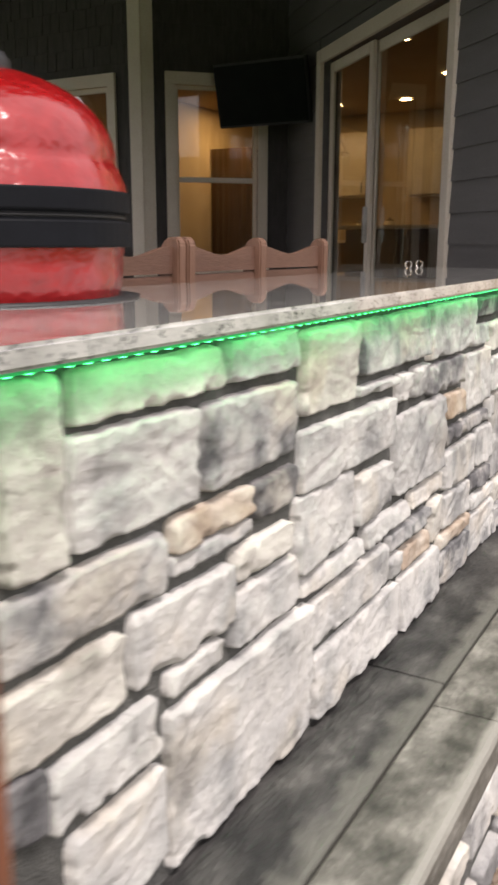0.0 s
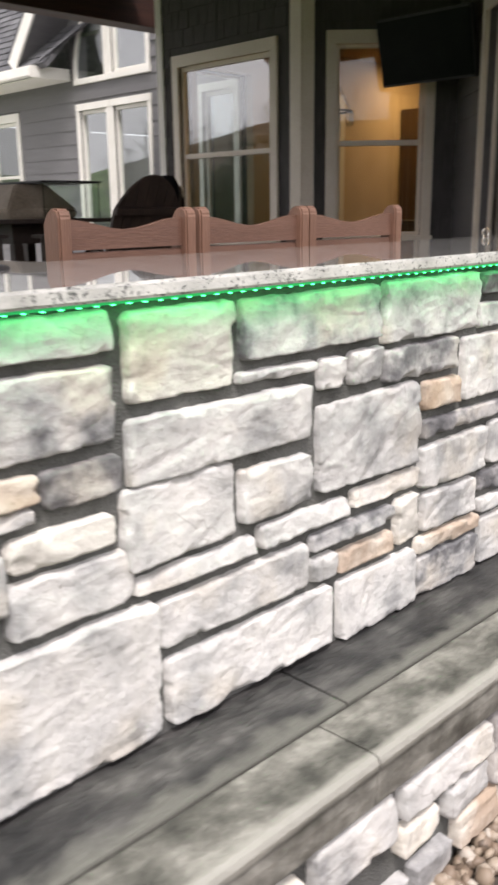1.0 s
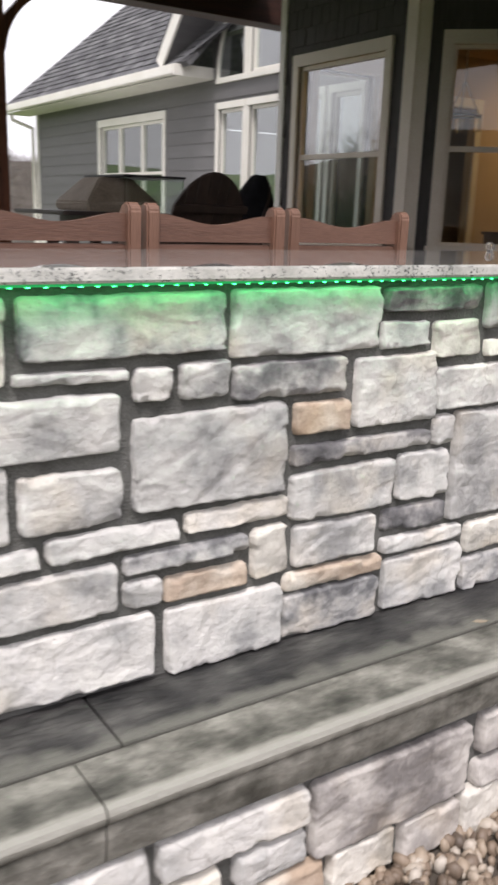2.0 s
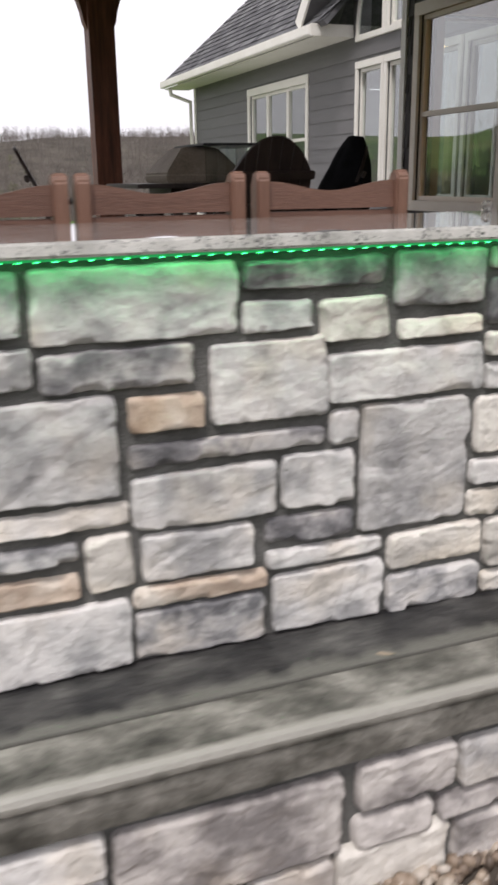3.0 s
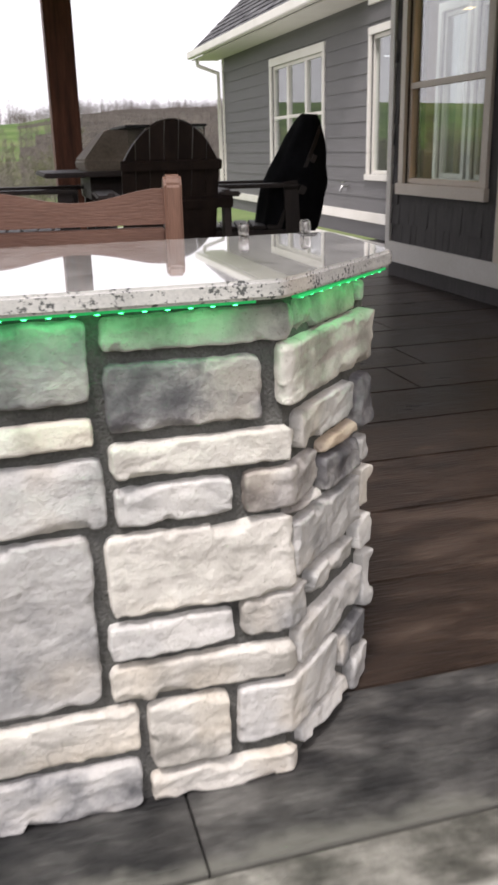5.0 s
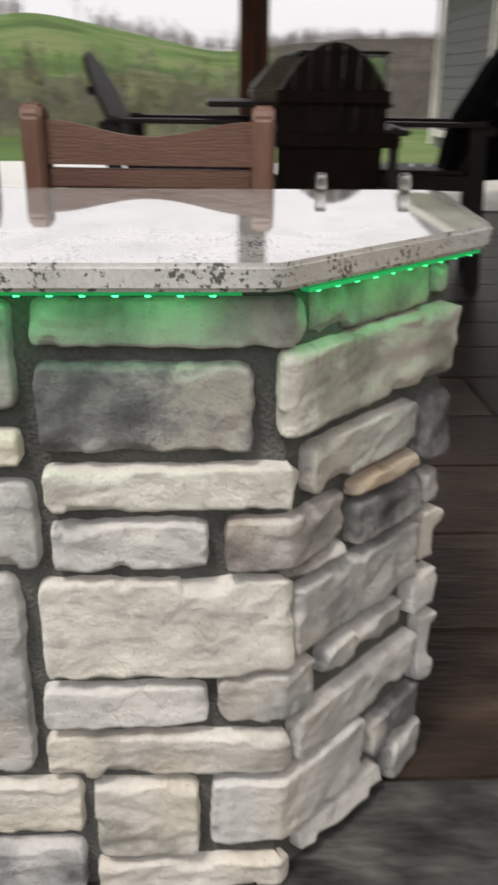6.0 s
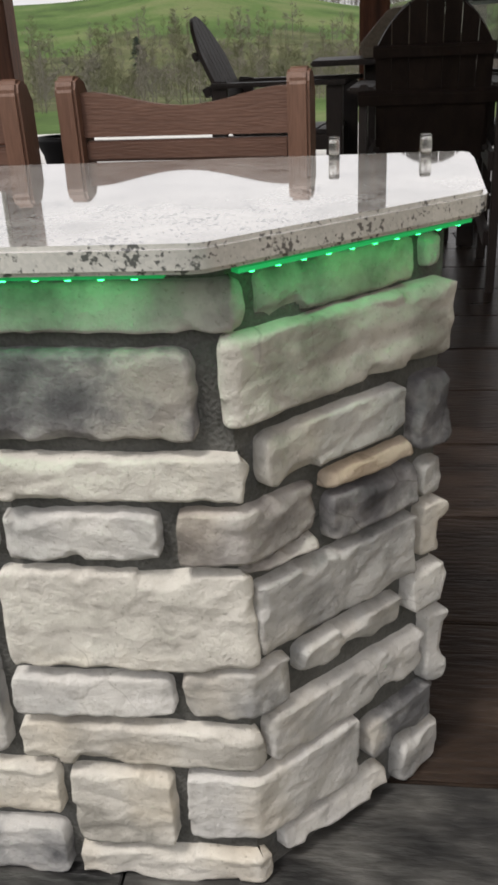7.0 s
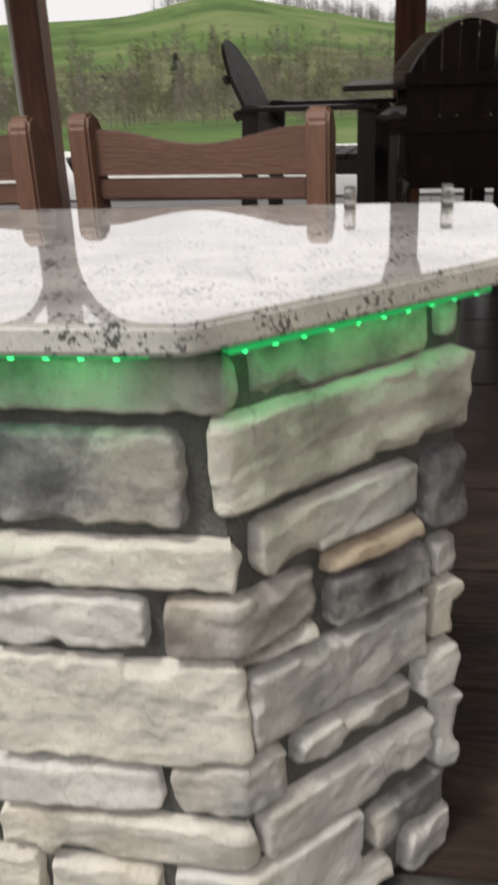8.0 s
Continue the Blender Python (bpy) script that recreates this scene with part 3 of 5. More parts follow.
front(2.296, 0.132, 0.307, 0.046, "blush")
front(1.874, 0.183, 0.089, 0.067, "light")
front(1.967, 0.183, 0.216, 0.057, "blush")
front(1.973, 0.006, 0.314, 0.156, "light")
front(2.296, 0.006, 0.299, 0.116, "mixed")
front(2.556, 0.798, 0.329, 0.063, "dark")
front(2.910, 0.743, 0.227, 0.123, "grey")
front(2.553, 0.711, 0.162, 0.065, "light")
front(2.729, 0.679, 0.166, 0.095, "cream")
front(2.920, 0.673, 0.217, 0.044, "cream")
front(2.749, 0.541, 0.399, 0.112, "light")
front(2.758, 0.445, 0.067, 0.082, "light")
front(2.836, 0.226, 0.281, 0.303, "grey")
front(2.641, 0.309, 0.175, 0.127, "light")
front(2.599, 0.231, 0.218, 0.062, "dark")
front(2.600, 0.170, 0.294, 0.043, "light")
front(2.617, 0.008, 0.281, 0.144, "light")
front(2.916, 0.114, 0.256, 0.093, "cream")
front(2.917, 0.001, 0.252, 0.097, "mixed")
front(3.157, 0.691, 0.243, 0.104, "charcoal")
front(3.157, 0.536, 0.193, 0.064, "light")
front(3.133, 0.302, 0.214, 0.061, "light")
front(3.190, 0.073, 0.140, 0.130, "cream")
# Top corner stone: darker tone and shallow depth stand for the slab's shade.
corner(0.036, 0.812, 0.250, 0.060, "mauve")
corner(0.031, 0.620, 0.240, 0.068, "light")
corner(0.129, 0.581, 0.155, 0.026, "tan")
corner(0.132, 0.507, 0.162, 0.066, "charcoal")
corner(0.002, 0.513, 0.111, 0.018, "mauve")
corner(0.011, 0.394, 0.284, 0.102, "grey")
corner(0.076, 0.326, 0.195, 0.049, "light")
corner(0.024, 0.211, 0.298, 0.078, "light")
corner(0.204, 0.102, 0.150, 0.068, "mixed")
corner(0.040, 0.030, 0.205, 0.044, "light")
corner(0.275, 0.002, 0.100, 0.083, "light")
corner(0.285, 0.586, 0.066, 0.103, "charcoal")
corner(0.299, 0.505, 0.046, 0.058, "grey")
corner(0.303, 0.412, 0.052, 0.086, "light")
corner(0.285, 0.329, 0.075, 0.063, "light")
corner(0.324, 0.177, 0.045, 0.133, "light")
corner(0.295, 0.825, 0.039, 0.042, "grey")
# Many low stones get a darker tone that stands for the nosing's shade.
low(1.790, -0.224, 0.351, 0.083, "light")
low(1.965, -0.321, 0.177, 0.074, "light")
low(1.785, -0.312, 0.142, 0.065, "cream")
low(2.014, -0.431, 0.179, 0.091, "blush")
low(2.216, -0.452, 0.187, 0.109, "cream")
low(2.431, -0.461, 0.185, 0.110, "mauve")
low(1.510, -0.247, 0.257, 0.112, "light")
low(2.158, -0.332, 0.478, 0.181, "mauve")
low(2.672, -0.249, 0.232, 0.107, "mauve")
low(2.665, -0.340, 0.189, 0.067, "mauve")
low(2.923, -0.258, 0.162, 0.106, "grey")
low(2.872, -0.325, 0.224, 0.043, "mauve")
low(2.626, -0.489, 0.271, 0.148, "cream")
low(2.919, -0.501, 0.188, 0.150, "mauve")

# Top bent stone, also toned down and set back for the overhang's shade.
wrap(3.157, 0.812, 0.290, 0.022, 0.058, "mauve", 0.022)
wrap(3.157, 0.614, 0.290, 0.014, 0.060, "cream")
wrap(3.138, 0.377, 0.300, 0.016, 0.143, "cream")
wrap(3.130, 0.216, 0.310, 0.018, 0.068, "cream")
wrap(3.365, 0.532, 0.079, 0.118, 0.072, "mauve")
wrap(3.357, 0.302, 0.087, 0.066, 0.074, "light")
wrap(3.346, 0.084, 0.098, 0.186, 0.120, "light")
wrap(3.184, 0.000, 0.262, 0.024, 0.058, "cream")
wrap(3.424, 0.706, 0.020, 0.348, 0.104, "cream")


def random_courses(put, y0, y1, z0, z1, tones):
    """Plain courses where the wall is hardly seen."""
    z = z0
    while z < z1 - 0.03:
        h = min(random.uniform(0.06, 0.15), z1 - z)
        y = y0 + random.uniform(0, 0.03)
        while y < y1 - 0.05:
            w = min(random.uniform(0.14, 0.36), y1 - y)
            put(y, z, w - 0.018, h - 0.018, random.choice(tones))
            y += w
        z += h


TONES = ("light", "light", "light", "cream", "grey", "mixed", "dark", "tan")
# Darker mix, with the shade below the nosing put into the tones.
LOW_TONES = ("mauve", "mauve", "grey", "light", "cream", "mixed", "blush")
random_courses(front, -1.5, 0.56, 0.01, 0.86, TONES)
random_courses(low, 0.2, 1.49, -0.48, -0.124, LOW_TONES)
random_courses(low, 3.13, 6.4, -0.50, -0.124, LOW_TONES)
random_courses(low, 1.50, 2.00, -0.49, -0.335, LOW_TONES)
random_courses(low, 2.22, 2.62, -0.50, -0.47, LOW_TONES)

# granite top with its cut corner and rounded edges
top_plan = rounded([(-0.688, -1.7), (-0.688, 3.425), (-0.955, 3.722), (-1.345, 3.750), (-1.345, 1.60), (-1.72, 1.56), (-1.72, -1.7)], 0.035)
bar_top = tagged(new("granite_bar_top", mesh_of("granite_bar_top", prism(top_plan, 0.885, 0.9145, bevel=0.005), GRANITE)), "polished pale speckled granite slab on the stone bar", "countertop")

# green strip of small lamps under the slab
strip = thing("led_strip", "strip of small bright green lamps under the granite edge", "light strip")
tape = part("tape", box((-0.715, -1.5, 0.879), (-0.703, 3.385, 0.8835)), STRIP, strip)
tape_end = part("tape", box((0.0, -0.006, 0.879), (0.34, 0.006, 0.8835), Matrix.Translation((-0.722, 3.452, 0)) @ Matrix.Rotation(radians(133), 4, "Z")), STRIP, strip)
led_mesh = mesh_of("led", box((-0.0025, -0.0032, -0.0022), (0.0025, 0.0032, 0.0), bevel=0.0006), LED)
for i in range(144):
    ob = new("led", led_mesh)
    ob.parent = tape
    ob.location = (-0.709, -1.45 + 0.0336 * i, 0.879)
for i in range(10):
    ob = new("led", led_mesh)
    ob.parent = tape_end
    ob.matrix_world = Matrix.Translation((-0.722 - 0.682 * (0.02 + 0.0336 * i), 3.452 + 0.731 * (0.02 + 0.0336 * i), 0.879)) @ Matrix.Rotation(radians(43), 4, "Z")
area_lamp("led_glow", look((-0.704, 0.94, 0.8775), (-0.722, 0.94, 0.80)), 4.84, 0.010, 1.08, (0.0, 1.0, 0.20))
area_lamp("led_glow_corner", look((-0.832, 3.575, 0.8775), (-0.846, 3.561, 0.80)) @ pose(0, 0, 0, 0, 0, 0), 0.32, 0.010, 0.066, (0.0, 1.0, 0.20))

# ---- terrace surface: border, band and stamped planks ----

def border_run(y0, y1):
    """One length of the rounded border with its nosing."""
    bm = bmesh.new()
    prof = [(-0.545, -0.012), (-0.545, -0.004), (-0.540, 0.0), (-0.412, 0.003), (-0.398, 0.003), (-0.388, -0.002), (EDGE, -0.012), (EDGE - 0.001, -0.026), (-0.391, -0.034), (-0.389, -0.060), (-0.393, -0.112), (-0.400, -0.118), (-0.545, -0.118)]
    a = [bm.verts.new((x, y0, z)) for x, z in prof]
    b = [bm.verts.new((x, y1, z)) for x, z in prof]
    n = len(prof)
    for i in range(n):
        j = (i + 1) % n
        bm.faces.new((a[i], b[i], b[j], a[j]))
    bm.faces.new(a)
    bm.faces.new(b[::-1])
    bmesh.ops.recalc_face_normals(bm, faces=bm.faces)
    part("border_slab", bm, BORDER, terrace, "pale grey border slab with a rounded nosing")


for y in (-2.78, -1.295, 0.19, 1.675, 3.16, 4.645):
    border_run(y + 0.002, y + 1.483 if y < 4 else 6.4)
for y, y1 in ((-2.6, -0.6), (-0.6, 0.9), (0.9, 1.78), (1.78, 3.244), (3.244, 4.7), (4.7, 6.4)):
    part("band_slab", box((-0.932, y + 0.002, -0.03), (-0.549, y1 - 0.002, 0.002), bevel=0.002), BAND, terrace, "charcoal stamped band slab")
x = -0.935
rows = 0
while x > -7.6:
    w = 0.428
    y = -4.4 + (rows % 3) * 0.7
    while y < 8.9:
        ln = random.uniform(3.6, 5.2)
        if y + ln < -2.9:
            y += ln
            continue
        part("stamped_plank", box((x - w + 0.005, max(-3.0, y + 0.004), -0.03), (x - 0.002, min(9.0, y + ln), random.uniform(-0.002, 0.001)), bevel=0.004), PLANK, terrace)
        y += ln
    x -= w
    rows += 1

# Walk outside the roof; its daylight and sky reflection are in the colour.
tagged(new("glare_walk", mesh_of("glare_walk", box((-13.0, -1.5, -0.30), (-7.985, 7.4, -0.004), bevel=0.004), WALK)), "concrete walk beyond the porch, sky glare painted into its pale colour", "pavement", kind="structure")

# gravel: many small round pebbles
def scatter_gravel():
    verts, faces = [], []
    phi = (1 + 5 ** 0.5) / 2
    ico = [Vector(v).normalized() for v in ((-1, phi, 0), (1, phi, 0), (-1, -phi, 0), (1, -phi, 0), (0, -1, phi), (0, 1, phi), (0, -1, -phi), (0, 1, -phi), (phi, 0, -1), (phi, 0, 1), (-phi, 0, -1), (-phi, 0, 1))]
    tri = ((0, 11, 5), (0, 5, 1), (0, 1, 7), (0, 7, 10), (0, 10, 11), (1, 5, 9), (5, 11, 4), (11, 10, 2), (10, 7, 6), (7, 1, 8), (3, 9, 4), (3, 4, 2), (3, 2, 6), (3, 6, 8), (3, 8, 9), (4, 9, 5), (2, 4, 11), (6, 2, 10), (8, 6, 7), (9, 8, 1))
    for _ in range(9000):
        px, py = -0.40 + random.random() ** 1.6 * 2.2, random.uniform(0.6, 4.6)
        r = random.uniform(0.010, 0.026)
        m = Euler((random.random() * 6, random.random() * 6, random.random() * 6)).to_matrix() @ Matrix.Diagonal((1.3, 1.0, 0.65))
        base = len(verts)
        z = -0.472 + random.uniform(0, 0.02)
        verts += [tuple(Vector((px, py, z)) + m @ (v * r)) for v in ico]
        faces += [(base + a, base + b, base + c) for a, b, c in tri]
    me = bpy.data.meshes.new("gravel")
    me.from_pydata(verts, [], faces)
    me.materials.append(PEBBLE)
    for f in me.polygons:
        f.use_smooth = True
    tagged(new("gravel", me), "brown and grey river gravel", "gravel", kind="stuff")


def pebble_surface():
    m, n, l, p = nodes_of("river_pebbles")
    geo = n.new("ShaderNodeNewGeometry")
    r = ramp_of(n, [(0.0, (0.08, 0.06, 0.045)), (0.4, (0.19, 0.14, 0.10)), (0.7, (0.30, 0.24, 0.18)), (1.0, (0.42, 0.38, 0.33))])
    l.new(geo.outputs["Random Per Island"], r.inputs["Fac"])
    l.new(r.outputs[0], p.inputs["Base Color"])
    p.inputs["Roughness"].default_value = 0.55
    return m


PEBBLE = pebble_surface()
scatter_gravel()

# ---- house ----
def wall_frame(x, y, angle):
    """u along the wall, v up, n out of it (to the right of u)."""
    return Matrix.Translation((x, y, 0)) @ Matrix.Rotation(radians(angle), 4, "Z") @ Matrix(((1, 0, 0, 0), (0, 0, -1, 0), (0, 1, 0, 0), (0, 0, 0, 1)))


def solid(m, length, z0, z1, openings, depth, name, label, material):
    """A wall of real thickness with its openings cut through: (u0, u1, v0, v1)."""
    bm = bmesh.new()
    cuts = sorted({0.0, length, *[o[0] for o in openings], *[o[1] for o in openings]})
    for a, b in zip(cuts, cuts[1:]):
        spans = [(z0, z1)]
        for o in openings:
            if o[0] < b - 1e-6 and o[1] > a + 1e-6:
                spans = [s for p0, p1 in spans for s in ((p0, min(p1, o[2])), (max(p0, o[3]), p1)) if s[1] - s[0] > 1e-4]
        for p0, p1 in spans:
            add_box(bm, (a, p0, -depth), (b, p1, 0.0), m)
    ob = new(name, mesh_of(name, bm, material))
    return tagged(ob, label, "wall", kind="structure")


def lap_siding(m, length, z0, z1, openings, exposure, parent, material):
    """Overlapping boards, each a wedge of its own, cut round the openings."""
    z = z0
    while z < z1:
        top = min(z + exposure + 0.02, z1 + 0.02)
        spans = [(0.0, length)]
        for o in openings:
            if o[2] < z + exposure and o[3] > z + 0.01:
                spans = [s for p0, p1 in spans for s in ((p0, min(p1, o[0])), (max(p0, o[1]), p1)) if s[1] - s[0] > 0.01]
        for p0, p1 in spans:
            bm = bmesh.new()
            v = [bm.verts.new(c) for c in ((p0, z, 0.002), (p1, z, 0.002), (p1, z, 0.016), (p0, z, 0.016), (p0, top, 0.002), (p1, top, 0.002), (p1, top, 0.005), (p0, top, 0.005))]
            for f in ((0, 1, 2, 3), (3, 2, 6, 7), (4, 7, 6, 5), (0, 3, 7, 4), (1, 5, 6, 2), (0, 4, 5, 1)):
                bm.faces.new([v[i] for i in f])
            bmesh.ops.recalc_face_normals(bm, faces=bm.faces)
            bmesh.ops.transform(bm, matrix=m, verts=bm.verts)
            part("siding_board", bm, material, parent)
        z += exposure


def shake_siding(m, length, z0, z1, openings, parent):
    """Small split shakes with uneven butts, joined."""
    bm = bmesh.new()
    z = z0
    while z < z1:
        u = -random.uniform(0, 0.1)
        while u < length:
            w = random.uniform(0.09, 0.19)
            a, b = max(0, u), min(length, u + w - 0.006)
            if b - a > 0.02 and not any(o[0] < b and o[1] > a and o[2] < z + 0.16 and o[3] > z for o in openings):
                d = random.uniform(0.010, 0.018)
                drop = random.uniform(0, 0.012)
                v = [bm.verts.new(c) for c in ((a, z - drop, 0.001), (b, z - drop, 0.001), (b, z - drop, d), (a, z - drop, d), (a, z + 0.18, 0.001), (b, z + 0.18, 0.001), (b, z + 0.18, 0.003), (a, z + 0.18, 0.003))]
                for f in ((0, 1, 2, 3), (3, 2, 6, 7), (4, 7, 6, 5), (0, 3, 7, 4), (1, 5, 6, 2)):
                    bm.faces.new([v[i] for i in f])
            u += w
        z += 0.16
    bmesh.ops.recalc_face_normals(bm, faces=bm.faces)
    bmesh.ops.transform(bm, matrix=m, verts=bm.verts)
    tagged(part("shakes", bm, SHAKE, parent, "dark grey split shakes"), kind="stuff")


def bar_part(name, m, a, b, material, parent, bevel=0.004):
    return part(name, box(a, b, m, bevel), material, parent)


def window(m, u0, u1, v0, v1, name, label, trim=0.09, rails=(), mullions=(), material=None, sash=0.045, depth=0.10, glass=None):
    """A window set in its opening: casing proud of the wall, sash, rails, mullions and panes."""
    w = thing(name, label, "window", kind="structure")
    mt = material or TRIM
    bar_part("casing", m, (u0, v1 - trim, 0.0), (u1, v1 + 0.015, 0.032), mt, w)
    bar_part("casing", m, (u0, v0 + trim, 0.0), (u0 + trim, v1 - trim, 0.028), mt, w)
    bar_part("casing", m, (u1 - trim, v0 + trim, 0.0), (u1, v1 - trim, 0.028), mt, w)
    bar_part("sill", m, (u0 - 0.015, v0, 0.0), (u1 + 0.015, v0 + trim, 0.045), mt, w)
    a0, a1, b0, b1 = u0 + trim, u1 - trim, v0 + trim, v1 - trim
    for p, q in (((a0, b0), (a1, b0 + sash)), ((a0, b1 - sash), (a1, b1)), ((a0, b0 + sash), (a0 + sash, b1 - sash)), ((a1 - sash, b0 + sash), (a1, b1 - sash))):
        bar_part("sash", m, (p[0], p[1], -0.07), (q[0], q[1], -0.015), mt, w, 0.003)
    for v in rails:
        bar_part("rail", m, (a0 + sash, v - 0.022, -0.065), (a1 - sash, v + 0.022, -0.012), mt, w, 0.003)
    edges = [a0 + sash, *mullions, a1 - sash]
    for u in mullions:
        bar_part("mullion", m, (u - 0.045, b0 + sash, -0.068), (u + 0.045, b1 - sash, -0.008), mt, w, 0.003)
    for p, q in zip(edges, edges[1:]):
        pane = part("pane", box((p - 0.002, b0 + sash - 0.002, -0.044), (q + 0.002, b1 - sash + 0.002, -0.040), m), glass or GLASS, w)
        pane.visible_shadow = False
    return w


Z0, ZT = 0.14, 3.6
YB, YW = 6.365, 7.53            # the bay wall and the wing wall
# bay wall with the tall window
BAY = wall_frame(-6.64, YB, 0)
bay_open = [(6.64 - 6.45 + 0.03, 6.64 - 5.045 - 0.03, 0.73, 2.42)]
solid(BAY, 1.87, 0.0, ZT, bay_open, 0.16, "wall_bay", "dark grey shake-clad bay wall of the house", SHAKE)
bay = thing("bay_cladding", "dark grey shake siding round the tall window", "siding", kind="structure")
shake_siding(BAY, 1.87, 0.30, ZT, [(0.17, 1.62, 0.68, 2.50)], bay)
window(BAY, 0.19, 1.595, 0.70, 2.45, "window_1", "tall double-hung window with beige casing reflecting the hills", rails=(1.54,), material=BEIGE, sash=0.040, glass=COATED)
# angled wall with the kitchen window
ANG = wall_frame(-4.77, YB, 45)
ang_open = [(0.24, 1.10, 0.73, 2.42)]
solid(ANG, 1.335, 0.0, ZT, ang_open, 0.16, "wall_angled", "dark grey angled house wall under the porch", SHAKE)
angc = thing("angled_cladding", "dark grey shakes on the angled wall", "siding", kind="structure")
shake_siding(ANG, 1.33, 0.30, ZT, [(0.18, 1.14, 0.68, 2.50)], angc)
window(ANG, 0.20, 1.13, 0.70, 2.45, "window_2", "double-hung kitchen window with beige casing and warm light inside", rails=(1.57,), material=BEIGE, sash=0.030)
# wall with the sliding door
DOORW = wall_frame(-3.83, 7.31, -45)
door_open = [(0.90, 3.09, 0.14, 2.44)]
solid(DOORW, 3.75, 0.0, ZT, door_open, 0.16, "wall_door", "grey lap-sided wall with the sliding door", SIDING)
doorc = thing("door_wall_cladding", "grey painted lap siding beside the sliding door", "siding", kind="structure")
lap_siding(DOORW, 3.75, 0.30, ZT, [(0.83, 3.16, 0.1, 2.52)], 0.178, doorc, SIDING)
# wing wall and gable
WING = wall_frame(-16.75, YW, 0)
wing_open = [(3.06, 5.42, 0.80, 2.34), (6.98, 8.52, 0.76, 2.34), (6.98, 8.52, 2.70, 4.2)]
solid(WING, 6.80, 0.0, 2.74, [(3.06, 5.42, 0.80, 2.34)], 0.16, "wall_wing", "grey lap-sided wing wall of the house", SIDING)
solid(WING @ Matrix.Translation((6.80, 0, 0)), 3.4, 0.0, 3.75, [(0.19, 0.82, 0.76, 2.34), (0.92, 1.66, 0.76, 2.34), (1.93, 2.46, 0.76, 2.34), (2.63, 3.16, 0.76, 2.34), (0.19, 0.82, 2.70, 3.25), (0.92, 1.66, 2.70, 3.7)], 0.16, "wall_gable", "grey lap-sided gable wall of the house", SIDING)
solid(WING @ Matrix.Translation((7.70, 0, 0)), 2.5, 3.75, 4.6, [(0.02, 0.76, 3.6, 4.12)], 0.16, "wall_gable_top", "grey lap-sided gable peak of the house", SIDING)
wing = thing("wing_cladding", "grey painted lap siding on the house wing", "siding", kind="structure")
lap_siding(WING, 10.1, 0.31, 2.62, [(3.0, 5.48, 0.70, 2.41), (6.93, 8.52, 0.68, 2.40), (8.66, 10.03, 0.68, 2.40), (6.93, 8.52, 2.63, 4.2)], 0.178, wing, SIDING)
for k in range(9):
    zz = 2.624 + 0.178 * k
    start = max(6.84, 16.75 - 10.55 + 0.30 + (zz - 2.95) / 1.08)
    lap_siding(WING @ Matrix.Translation((start, 0, 0)), 10.1 - start, zz, zz + 0.1, [(6.93 - start, 8.52 - start, 2.66, 4.2)] if zz > 2.55 else [], 0.178, wing, SIDING)
window(WING, 3.00, 5.48, 0.72, 2.405, "window_3", "triple white double-hung window on the wing", trim=0.10, rails=(1.54,), mullions=(3.83, 4.65))
window(WING, 6.93, 7.67, 0.69, 2.39, "window_4", "tall narrow white window on the wing gable", trim=0.07, glass=COATED)
window(WING, 7.68, 8.52, 0.69, 2.39, "window_5", "tall narrow white window on the wing gable", trim=0.07, glass=COATED)
window(WING, 7.68, 8.52, 2.64, 4.2, "window_6", "tall white upper gable window", trim=0.07, glass=COATED)


def arch_window():
    """The quarter-round upper light, its casing swept along a curve."""
    w = thing("window_7", "white quarter-round upper window in the wing gable", "window", kind="structure")
    u0, u1, v0, v1 = 6.93, 7.67, 2.64, 3.72
    bar_part("casing", WING, (u0, v0, 0.0), (u1, v0 + 0.07, 0.04), TRIM, w)
    bar_part("casing", WING, (u1 - 0.07, v0 + 0.07, 0.0), (u1, v1, 0.03), TRIM, w)
    bm = bmesh.new()
    n = 14
    outer = [(u0 + (u1 - u0) * (1 - math.cos(math.pi / 2 * i / n)), v0 + 0.07 + (v1 - v0 - 0.07) * math.sin(math.pi / 2 * i / n)) for i in range(n + 1)]
    inner = [(u0 + 0.07 + (u1 - u0 - 0.07) * (1 - math.cos(math.pi / 2 * i / n)), v0 + 0.07 + (v1 - v0 - 0.15) * math.sin(math.pi / 2 * i / n)) for i in range(n + 1)]
    for (a, b), (c, d) in zip(zip(outer, outer[1:]), zip(inner, inner[1:])):
        vs = [bm.verts.new((p[0], p[1], k)) for k in (0.0, 0.03) for p in (a, b, d, c)]
        for f in ((0, 1, 2, 3), (4, 7, 6, 5), (0, 4, 5, 1), (3, 2, 6, 7)):
            bm.faces.new([vs[i] for i in f])
    bmesh.ops.recalc_face_normals(bm, faces=bm.faces)
    bmesh.ops.transform(bm, matrix=WING, verts=bm.verts)
    part("arch_casing", bm, TRIM, w)
    bm = bmesh.new()
    vs = [bm.verts.new((p[0], p[1], 0.018)) for p in inner] + [bm.verts.new((u1 - 0.07, v0 + 0.07, 0.018))]
    f = bm.faces.new(vs)
    ext = bmesh.ops.extrude_face_region(bm, geom=[f])["geom"]
    bmesh.ops.translate(bm, vec=(0, 0, 0.004), verts=[g for g in ext if isinstance(g, bmesh.types.BMVert)])
    bmesh.ops.recalc_face_normals(bm, faces=bm.faces)
    bmesh.ops.transform(bm, matrix=WING, verts=bm.verts)
    part("pane", bm, GLASS, w).visible_shadow = False


